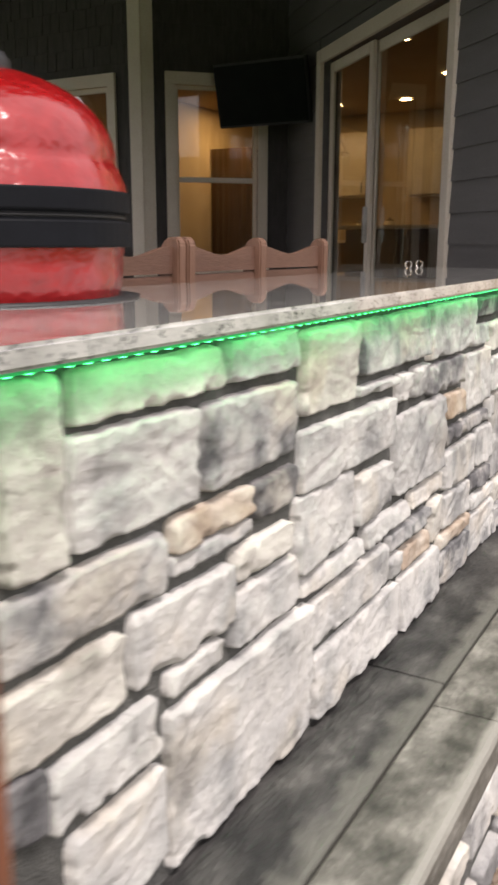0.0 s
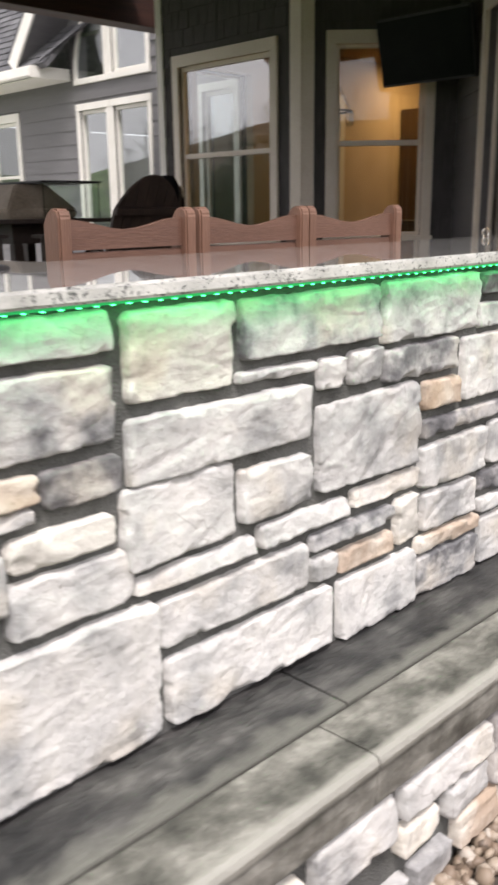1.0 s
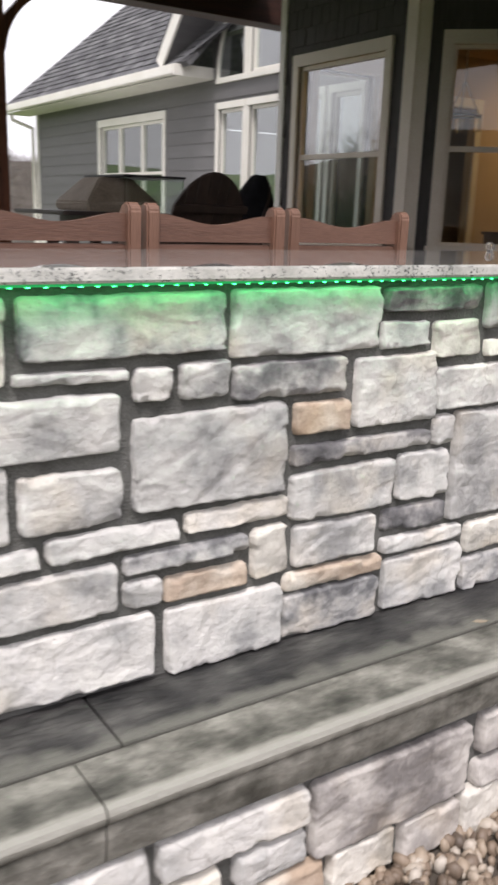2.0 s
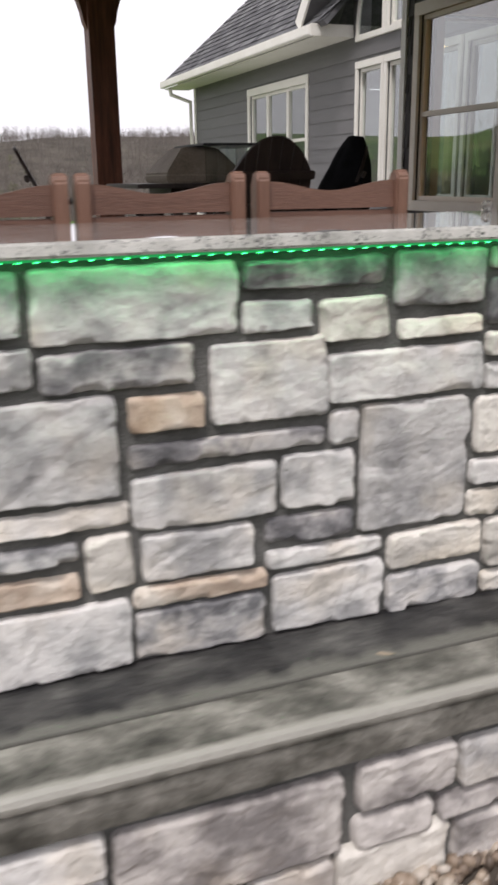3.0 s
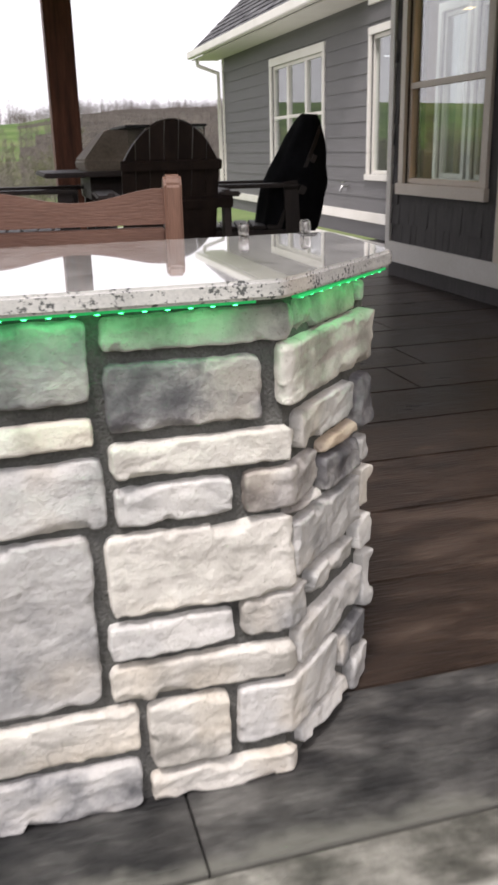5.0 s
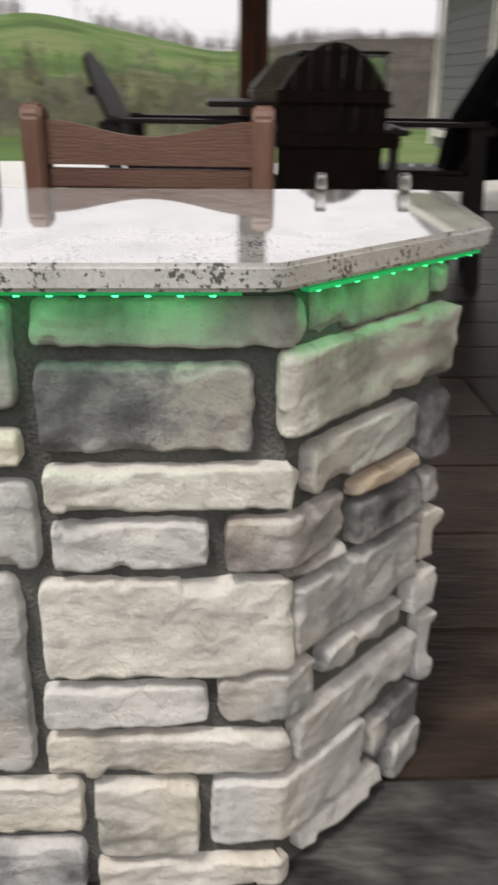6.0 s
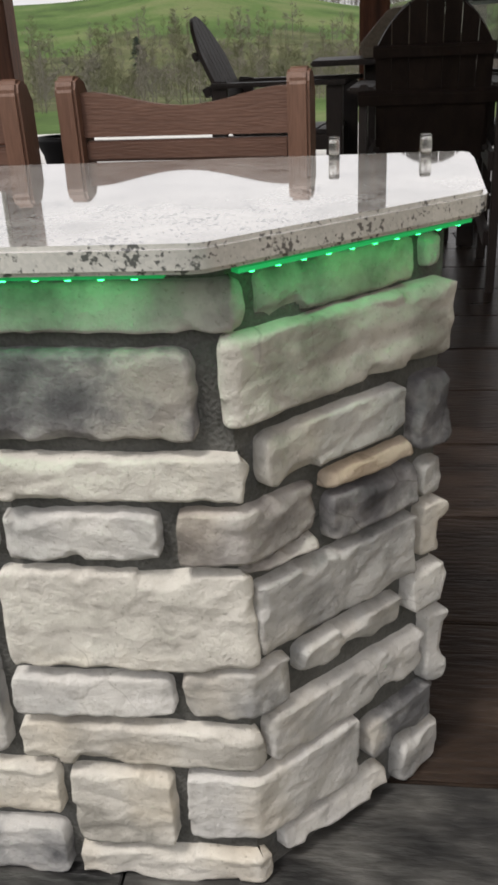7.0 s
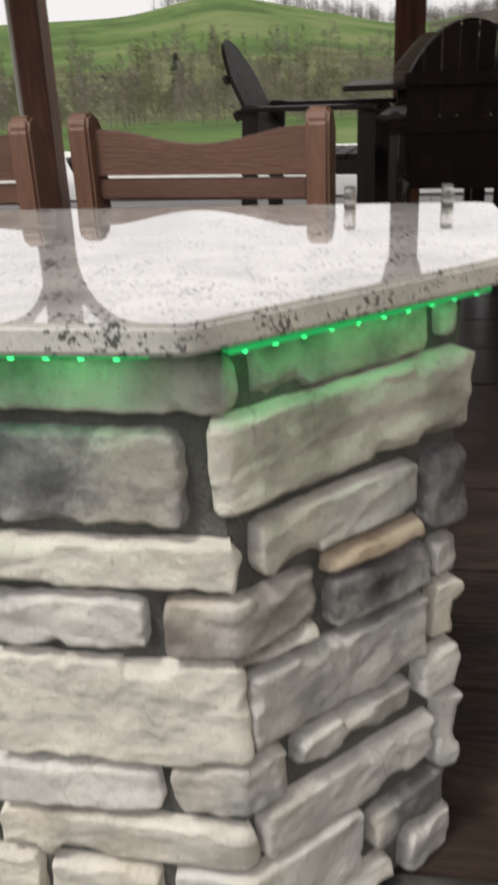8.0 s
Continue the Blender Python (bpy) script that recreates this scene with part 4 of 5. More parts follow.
arch_window()
RETURN = wall_frame(-6.64, YW, -90)
solid(RETURN, 1.0, 0.0, ZT, [(0.12, 0.90, 0.75, 2.40)], 0.10, "wall_return", "short return wall between bay and wing", SHAKE)
window(RETURN, 0.08, 0.94, 0.71, 2.44, "window_8", "white side window of the bay", trim=0.05, sash=0.02)
window(WING, 8.67, 9.32, 0.69, 2.39, "window_9", "tall narrow white window beside the bay", trim=0.07, glass=COATED)
window(WING, 9.37, 10.02, 0.69, 2.39, "window_10", "tall narrow white window beside the bay", trim=0.07, glass=COATED)
solid(wall_frame(-16.75, 15.0, -90), 7.31, 0.0, 2.75, [], 0.16, "wall_wing_end", "grey end wall of the wing", SIDING)
# corner boards, base boards, downspouts
trimset = thing("house_trim", "beige and white corner boards, base boards and water table of the house", "trim", kind="structure")
bar_part("corner_board", BAY, (1.75, 0.30, 0.0), (1.885, ZT, 0.03), BEIGE, trimset)
bar_part("corner_board", ANG, (0.0, 0.30, 0.0), (0.10, ZT, 0.03), BEIGE, trimset)
bar_part("corner_board", BAY, (-0.03, 0.14, 0.0), (0.06, ZT, 0.03), TRIM, trimset)
bar_part("base_board", BAY, (0.0, 0.13, 0.0), (1.90, 0.30, 0.035), TRIM, trimset)
bar_part("base_board", ANG, (0.0, 0.13, 0.0), (1.32, 0.30, 0.035), TRIM, trimset)
bar_part("base_board", DOORW, (0.02, 0.13, 0.0), (0.82, 0.30, 0.035), TRIM, trimset)
bar_part("base_board", DOORW, (3.17, 0.13, 0.0), (3.75, 0.30, 0.035), TRIM, trimset)
bar_part("base_board", WING, (0.0, 0.19, 0.0), (10.1, 0.31, 0.035), TRIM, trimset)
bar_part("corner_board", WING, (0.0, 0.31, 0.0), (0.10, 2.7, 0.03), TRIM, trimset)


def tube(points, r, name, material, parent, label=""):
    cu = bpy.data.curves.new(name, "CURVE")
    cu.dimensions, cu.bevel_depth, cu.bevel_resolution = "3D", r, 3
    sp = cu.splines.new("POLY")
    sp.points.add(len(points) - 1)
    for p, c in zip(sp.points, points):
        p.co = (*c, 1)
    cu.use_fill_caps = True
    tmp = bpy.data.objects.new(name, cu)
    me = bpy.data.meshes.new_from_object(tmp)
    me.name = name
    bpy.data.objects.remove(tmp)
    me.materials.clear()
    me.materials.append(material)
    for f in me.polygons:
        f.use_smooth = True
    ob = new(name, me)
    ob.parent = parent
    return tagged(ob, label)


spout = thing("downspout", "white downspout with an offset elbow at the wing corner", "downspout", kind="structure")
tube([(-16.9, 7.06, 2.72), (-16.9, 7.08, 2.60), (-16.78, 7.44, 2.46), (-16.78, 7.46, 0.05)], 0.04, "pipe", TRIM, spout)
tap = thing("garden_tap", "small metal garden tap on the siding", "tap")
tube([(-10.39, 7.51, 0.60), (-10.39, 7.42, 0.60), (-10.39, 7.40, 0.54)], 0.016, "spout", STEEL, tap)
part("wheel_handle", box((-10.43, 7.43, 0.64), (-10.35, 7.45, 0.66), bevel=0.004), STEEL, tap)

# sliding door
door = thing("door_1", "tall sliding patio door with beige frame and glass panels", "door", kind="structure")
for a, b in (((0.83, 0.14, 0.0), (0.92, 2.52, 0.035)), ((3.07, 0.14, 0.0), (3.16, 2.52, 0.035)), ((0.92, 2.42, 0.0), (3.07, 2.52, 0.035)), ((0.92, 0.14, -0.12), (3.07, 0.19, 0.03))):
    bar_part("casing", DOORW, a, b, BEIGE, door)
for u0, u1, n in ((0.93, 1.80, -0.05), (1.73, 2.90, -0.09), (2.99, 3.06, -0.05)):
    panel = thing("door_panel", "", "")
    panel.parent = door
    if u1 - u0 < 0.2:
        bar_part("stile", DOORW, (u0, 0.19, n - 0.03), (u1, 2.42, n), BEIGE, panel)
        continue
    for a, b in (((u0, 0.19, n - 0.03), (u0 + 0.07, 2.42, n)), ((u1 - 0.07, 0.19, n - 0.03), (u1, 2.42, n)), ((u0 + 0.07, 2.34, n - 0.03), (u1 - 0.07, 2.42, n)), ((u0 + 0.07, 0.19, n - 0.03), (u1 - 0.07, 0.33, n))):
        bar_part("stile", DOORW, a, b, BEIGE, panel)
    part("pane", box((u0 + 0.068, 0.328, n - 0.017), (u1 - 0.068, 2.342, n - 0.013), DOORW), GLASS, panel).visible_shadow = False
bar_part("handle", DOORW, (1.75, 1.02, -0.049), (1.78, 1.28, -0.02), STEEL, door)

# ---- rooms behind the glass ----
room_plan = [(-6.5, 6.55), (-4.85, 6.55), (-3.83, 7.56), (-1.15, 4.88), (2.0, 8.0), (-1.0, 11.6), (-6.5, 11.6)]
tagged(new("floor", mesh_of("floor", prism(room_plan, 0.05, 0.14), WOODFLOOR)), "oak floor inside the house", "floor", kind="structure")
tagged(new("ceiling", mesh_of("ceiling", prism(room_plan, 2.72, 2.80), PLASTER)), "warm plaster ceiling inside the house", "ceiling", kind="structure")
for (ax, ay), (bx, by), nm in (((-1.15, 4.78), (2.0, 7.9), "wall_room_east"), ((2.0, 8.0), (-1.0, 11.6), "wall_room_back"), ((-1.0, 11.6), (-6.5, 11.6), "wall_room_far"), ((-6.5, 11.6), (-6.5, 6.55), "wall_room_west")):
    ang = math.degrees(math.atan2(by - ay, bx - ax))
    gaps = [(2.76, 3.48, 0.14, 2.19), (4.19, 4.97, 0.75, 2.40)] if nm == "wall_room_west" else []
    solid(wall_frame(ax, ay, ang), math.hypot(bx - ax, by - ay), 0.1, ZT, gaps, 0.1, nm, "warm plaster room wall", PLASTER)
solid(wall_frame(-7.9, 11.6, -90), 3.95, 0.0, ZT, [], 0.1, "wall_great_room", "plaster wall of the dark great room", PLASTER)
solid(wall_frame(-7.9, 11.6, 0), 1.4, 0.0, ZT, [], 0.1, "wall_great_room_end", "plaster end wall of the dark great room", PLASTER)
tagged(new("ceiling_great_room", mesh_of("ceiling_great_room", prism([(-7.9, 7.70), (-6.61, 7.70), (-6.61, 11.6), (-7.9, 11.6)], 2.73, 2.80), PLASTER)), "plaster ceiling of the great room", "ceiling", kind="structure")
tagged(new("floor_great_room", mesh_of("floor_great_room", prism([(-7.9, 7.70), (-6.61, 7.70), (-6.61, 11.6), (-7.9, 11.6)], 0.05, 0.138), WOODFLOOR)), "oak floor of the great room", "floor", kind="structure")
# open doorway to the dark great room, with a white casing
doorway = thing("inner_doorway", "white cased opening to a dark room", "doorway", Matrix.Translation((-6.40, 0, 0)))
part("casing", box((0.0, 8.02, 0.14), (0.02, 8.11, 2.20), bevel=0.003), TRIM, doorway)
part("casing", box((0.0, 8.84, 0.14), (0.02, 8.93, 2.20), bevel=0.003), TRIM, doorway)
part("casing", box((0.0, 8.02, 2.201), (0.025, 8.93, 2.30), bevel=0.003), TRIM, doorway)
tall = thing("tall_cabinet", "tall dark walnut pantry cabinet against the warm wall", "cabinet", Matrix.Translation((-6.39, 10.06, 0.14)))
part("body", box((0, 0, 0), (0.55, 1.40, 2.08), bevel=0.006), BROWNDOOR, tall)
for k in range(2):
    leaf_door = part("door", box((0.552, 0.02 + 0.69 * k, 0.08), (0.572, 0.69 + 0.69 * k, 2.05), bevel=0.005), BROWNDOOR, tall)
    part("handle", box((0.573, 0.62 + 0.12 * k, 0.95), (0.592, 0.64 + 0.12 * k, 1.15), bevel=0.003), STEEL, leaf_door, "brushed steel handle")
sideboard = thing("sideboard", "low dark sideboard under the kitchen window", "sideboard", Matrix.Translation((-5.9, 8.6, 0.14)))
part("body", box((0, 0, 0.08), (1.2, 0.4, 0.72), bevel=0.006), BROWNDOOR, sideboard)
part("top", box((-0.02, -0.02, 0.721), (1.22, 0.42, 0.75), bevel=0.005), BROWNDOOR, sideboard)
for k in range(2):
    for q in range(2):
        part("foot", box((0.04 + 1.06 * k, 0.03 + 0.28 * q, 0.0), (0.10 + 1.06 * k, 0.09 + 0.28 * q, 0.079)), BROWNDOOR, sideboard)
for k in range(7):
    cab = thing("kitchen_cabinet", "dark walnut base cabinet with a pale worktop", "cabinet", Matrix.Translation((-5.70 + 0.55 * k, 10.88, 0)), group="kitchen cabinets")
    part("body", box((0, 0, 0.14), (0.545, 0.6, 1.02), bevel=0.004), BROWNDOOR, cab)
    cab_door = part("door", box((0.02, -0.02, 0.25), (0.525, -0.001, 1.0), bevel=0.004), BROWNDOOR, cab)
    part("handle", box((0.46, -0.045, 0.80), (0.475, -0.020, 0.95), bevel=0.003), STEEL, cab_door, "brushed steel handle")
    part("worktop", box((-0.001, -0.03, 1.021), (0.546, 0.6, 1.06), bevel=0.004), CABINET, cab)
    if k in (2, 5):
        continue
    up = thing("wall_cabinet", "cream wall cabinet above the worktop", "cabinet", Matrix.Translation((-5.70 + 0.55 * k, 11.13, 0)), group="wall cabinets")
    part("body", box((0, 0, 1.62), (0.545, 0.35, 2.45), bevel=0.004), CABINET, up)
    up_door = part("door", box((0.02, -0.02, 1.64), (0.525, -0.001, 2.43), bevel=0.004), CABINET, up)
    part("handle", box((0.46, -0.045, 1.68), (0.475, -0.020, 1.82), bevel=0.003), STEEL, up_door, "brushed steel handle")
for k in range(3):
    jar = thing("storage_jar", "small pale ceramic jar on the worktop", "jar", Matrix.Translation((-5.1 + 0.42 * k, 11.10, 1.0605)), group="storage jars")
    part("body", lathe([(0.001, 0.0), (0.06, 0.0), (0.075, 0.05), (0.07, 0.16 + 0.03 * k), (0.05, 0.19 + 0.03 * k)], 24), CABINET, jar, "", True)
    part("lid", lathe([(0.055, 0.185 + 0.03 * k), (0.055, 0.20 + 0.03 * k), (0.015, 0.21 + 0.03 * k), (0.015, 0.23 + 0.03 * k), (0.001, 0.232 + 0.03 * k)], 24), BROWNDOOR, jar, "dark lid", True)
island = thing("kitchen_island", "dark walnut kitchen island with a pale top", "island", Matrix.Translation((-3.1, 9.0, 0)))
part("body", box((-0.7, -0.4, 0.14), (0.7, 0.4, 1.16), bevel=0.006), BROWNDOOR, island)
part("top", box((-0.8, -0.5, 1.161), (0.8, 0.5, 1.20), bevel=0.006), CABINET, island)
# The last two are added fill, brightening the room behind the kitchen window.
for lx, ly, power in ((-2.82, 7.42, 1.2), (-4.77, 10.45, 3.0), (-3.86, 10.45, 1.6), (-2.91, 9.08, 1.2), (-5.75, 9.90, 9.0), (-5.35, 7.75, 1.6)):
    spot = thing("recessed_light", "round warm recessed ceiling light, the last two added as fill", "ceiling light", Matrix.Translation((lx, ly, 2.715)), group="recessed lights")
    part("ring", lathe([(0.06, -0.004), (0.085, -0.006), (0.09, 0.0)], 24), TRIM, spot)
    part("lens", lathe([(0.0005, -0.003), (0.06, -0.003)], 24), WARM, spot)
    area_lamp("recessed_and_fill_lamp", look((lx, ly, 2.70), (lx, ly, 0)), 0.12, 0.12, power, (1.0, 0.62, 0.25))
pendant = thing("pendant_light", "black iron pendant light with glass shades inside the house", "pendant light", Matrix.Translation((-5.6, 7.8, 1.98)))
tube([(0, 0, 0.735), (0, 0, 0.30)], 0.008, "stem", BLACK, pendant)
for q in range(3):
    ca, sa = math.cos(2.1 * q + 0.4), math.sin(2.1 * q + 0.4)
    tube([(0, 0, 0.34), (0.16 * ca, 0.16 * sa, 0.02)], 0.006, "arm", BLACK, pendant)
    shade = part("shade", lathe([(0.028, -0.14), (0.034, -0.10), (0.034, 0.02)], 18), GLASS, pendant, "clear glass shade")
    shade.location = (0.16 * ca, 0.16 * sa, 0)
part("hoop", lathe([(0.155, 0.0), (0.172, 0.0), (0.172, 0.02), (0.155, 0.02), (0.155, 0.0)], 36), BLACK, pendant)

tv = thing("television", "black flat television on a tilting bracket under the porch", "television", Matrix.Translation((-3.80, 6.80, 2.0)) @ Matrix.Rotation(radians(14), 4, "X"))
part("screen", box((-0.43, -0.012, 0.02), (0.43, -0.004, 0.50), bevel=0.002), SCREEN, tv)
part("housing", box((-0.445, -0.003, 0.0), (0.445, 0.05, 0.52), bevel=0.008), BLACK, tv)
part("bracket", box((-0.05, 0.05, 0.22), (0.05, 0.40, 0.30), bevel=0.004), BLACK, tv)

# ---- wing roof ----
def roof_face(name, corners, material, label, thick=0.06):
    bm = bmesh.new()
    f = bm.faces.new([bm.verts.new(c) for c in corners])
    bm.normal_update()
    n = f.normal.copy()
    if n.z < 0:
        n = -n
    ext = bmesh.ops.extrude_face_region(bm, geom=[f])["geom"]
    bmesh.ops.translate(bm, vec=-n * thick, verts=[g for g in ext if isinstance(g, bmesh.types.BMVert)])
    bmesh.ops.recalc_face_normals(bm, faces=bm.faces)
    return tagged(new(name, mesh_of(name, bm, material)), label, "roof", kind="structure")


PITCH = 1.0
EL, ER, EY, EZ = -17.15, -9.95, 7.02, 2.86
run = 3.9
main_roof = roof_face("roof_wing", [(EL, EY, EZ), (ER + 0.2, EY, EZ), (ER + 0.2, EY + run, EZ + run * PITCH), (EL + run, EY + run, EZ + run * PITCH)], SHINGLE, "charcoal shingled hip roof of the wing")
roof_face("roof_hip", [(EL, EY, EZ), (EL + run, EY + run, EZ + run * PITCH), (EL, EY + 2 * run, EZ)], SHINGLE, "charcoal shingled hip end of the roof")


def shingle_rows():
    """Courses of shingles lying on the roof slope, each row a lip of its own."""
    bm = bmesh.new()
    slope = Vector((0, 1, PITCH)).normalized()
    up = Vector((0, -PITCH, 1)).normalized()
    d = 0.0
    while d < 4.4:
        base = Vector((0, EY, EZ)) + slope * d
        x0, x1 = EL + slope.y * d, ER + 0.2
        x = x0
        while x < x1:
            w = random.uniform(0.12, 0.34)
            a, b = x, min(x1, x + w - 0.004)
            t = random.uniform(0.010, 0.020)
            p = [Vector((a, base.y, base.z)) + up * 0.004, Vector((b, base.y, base.z)) + up * 0.004]
            vs = [bm.verts.new(q) for q in (p[0], p[1], p[1] + up * t, p[0] + up * t, p[1] + slope * 0.16, p[0] + slope * 0.16)]
            bm.faces.new((vs[0], vs[1], vs[2], vs[3]))
            bm.faces.new((vs[3], vs[2], vs[4], vs[5]))
            x += w
        d += 0.15
    me = mesh_of("shingles", bm, SHINGLE_I)
    ob = new("shingles", me)
    ob.parent = main_roof
    tagged(ob, "charcoal asphalt shingles", kind="stuff")


def island_shingle():
    m, n, l, p = nodes_of("shingle_pieces")
    geo = n.new("ShaderNodeNewGeometry")
    r = ramp_of(n, [(0.0, (0.050, 0.050, 0.055)), (0.5, (0.085, 0.085, 0.09)), (1.0, (0.14, 0.14, 0.145))])
    l.new(geo.outputs["Random Per Island"], r.inputs["Fac"])
    l.new(r.outputs[0], p.inputs["Base Color"])
    p.inputs["Roughness"].default_value = 0.9
    return m


SHINGLE_I = island_shingle()
shingle_rows()
gutter = thing("gutter", "white gutter and soffit along the wing eave", "gutter", kind="structure")
part("trough", box((EL, EY - 0.10, EZ - 0.13), (ER, EY, EZ - 0.005), bevel=0.012), TRIM, gutter)
part("soffit", box((EL, EY, EZ - 0.15), (ER, YW, EZ - 0.135)), TRIM, gutter)
part("end_fascia", box((ER, EY - 0.10, EZ - 0.15), (ER + 0.03, YW, EZ - 0.005), bevel=0.004), TRIM, gutter)
# gable over the narrow windows: raked board, soffit and roof plane
RX, RZ, RK = -10.55, 2.95, 1.08
roof_face("roof_gable", [(RX - 0.05, EY - 0.02, RZ + 0.06), (RX - 0.05, 12.0, RZ + 0.06), (RX + 3.2, 12.0, RZ + 0.06 + 3.25 * RK), (RX + 3.2, EY - 0.02, RZ + 0.06 + 3.25 * RK)], SHINGLE, "charcoal shingled gable roof")
rake = thing("rake_board", "white raked fascia board on the gable", "fascia", kind="structure")
L = math.hypot(3.2, 3.2 * RK)
part("board", box((0, -0.03, -0.16), (L, 0.0, 0.02), Matrix.Translation((RX, EY, RZ)) @ Matrix.Rotation(-math.atan(RK), 4, "Y")), TRIM, rake)
part("raked_soffit", box((0, 0.0, -0.14), (L, YW - EY, -0.12), Matrix.Translation((RX, EY, RZ)) @ Matrix.Rotation(-math.atan(RK), 4, "Y")), SIDING, rake)
roof_face("roof_return", [(RX + 0.5, EY - 0.02, EZ + 0.02), (ER + 0.06, EY - 0.02, EZ + 0.02), (ER + 0.06, YW, EZ + 0.5), (RX + 1.2, YW, EZ + 0.55)], SHINGLE, "small shingled roof return at the eave", 0.03)

tagged(new("roof_house", mesh_of("roof_house", prism([(-6.7, 6.3), (-4.7, 6.3), (-3.83, 7.2), (-1.15, 4.5), (2.3, 7.95), (-0.9, 11.9), (-6.7, 11.9)], ZT + 0.01, ZT + 0.16), SHINGLE)), "charcoal shingled roof over the house", "roof", kind="structure")

# ---- porch roof: posts, braces, beam, ceiling ----
PX, BEAM_Z = -7.4, 2.90


def porch_post(y):
    p = thing("porch_post", "red-brown stained timber porch post with arched braces", "post", group="porch posts")
    part("shaft", box((PX - 0.115, y - 0.115, -0.02), (PX + 0.115, y + 0.115, BEAM_Z), bevel=0.008), TIMBER, p)
    for s in (-1, 1):
        bm = bmesh.new()
        n = 12
        under = [(0.14 + 0.56 * (1 - math.cos(math.pi / 2 * i / n)), 2.27 + 0.60 * math.sin(math.pi / 2 * i / n)) for i in range(n + 1)]
        over = [(0.112 + 0.29 * i / n, 2.59 + 0.31 * i / n) for i in range(n + 1)]
        under[0] = (0.112, 2.27)
        under[-1] = (0.70, 2.90)
        rows2 = [[bm.verts.new((PX + dx, y + s * q[0], q[1])) for q in line] for dx in (-0.06, 0.06) for line in (under, over)]
        for i in range(n):
            bm.faces.new((rows2[0][i], rows2[0][i + 1], rows2[1][i + 1], rows2[1][i]))
            bm.faces.new((rows2[2][i], rows2[3][i], rows2[3][i + 1], rows2[2][i + 1]))
            bm.faces.new((rows2[0][i], rows2[2][i], rows2[2][i + 1], rows2[0][i + 1]))
            bm.faces.new((rows2[1][i], rows2[1][i + 1], rows2[3][i + 1], rows2[3][i]))
        bmesh.ops.recalc_face_normals(bm, faces=bm.faces)
        part("arched_brace", bm, TIMBER, p)
    return p


porch_post(3.70)
porch_post(0.67)
# Beams and ceiling run on unseen to y -1.75, blocking daylight under the porch.
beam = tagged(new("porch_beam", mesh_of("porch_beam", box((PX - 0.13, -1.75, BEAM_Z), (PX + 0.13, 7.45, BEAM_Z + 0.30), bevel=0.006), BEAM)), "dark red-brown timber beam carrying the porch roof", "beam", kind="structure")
tagged(new("porch_ceiling", mesh_of("porch_ceiling", prism([(-7.9, -1.75), (-1.12, -1.75), (-1.12, 4.72), (-3.75, 7.2), (-4.9, 6.5), (-6.7, 6.5), (-7.9, 6.5)], BEAM_Z + 0.31, BEAM_Z + 0.45), CEIL)), "dark stained board ceiling of the porch, extended unseen to block daylight", "ceiling", kind="structure")
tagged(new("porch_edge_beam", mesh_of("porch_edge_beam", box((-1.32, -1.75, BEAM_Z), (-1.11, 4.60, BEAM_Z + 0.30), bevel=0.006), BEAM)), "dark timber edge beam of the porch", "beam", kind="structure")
newel = thing("timber_post", "red-brown stained timber post on the terrace edge", "post")
part("shaft", box((-0.565, 0.165, 0.003), (-0.425, 0.305, 1.10), bevel=0.008), TIMBER, newel)
part("cap", box((-0.58, 0.15, 1.101), (-0.41, 0.32, 1.14), bevel=0.010), TIMBER, newel)
pipe = thing("porch_downspout", "white downspout beside the porch post", "downspout")
tube([(PX - 0.02, 0.50, BEAM_Z), (PX - 0.02, 0.50, 0.0)], 0.035, "pipe", TRIM, pipe)

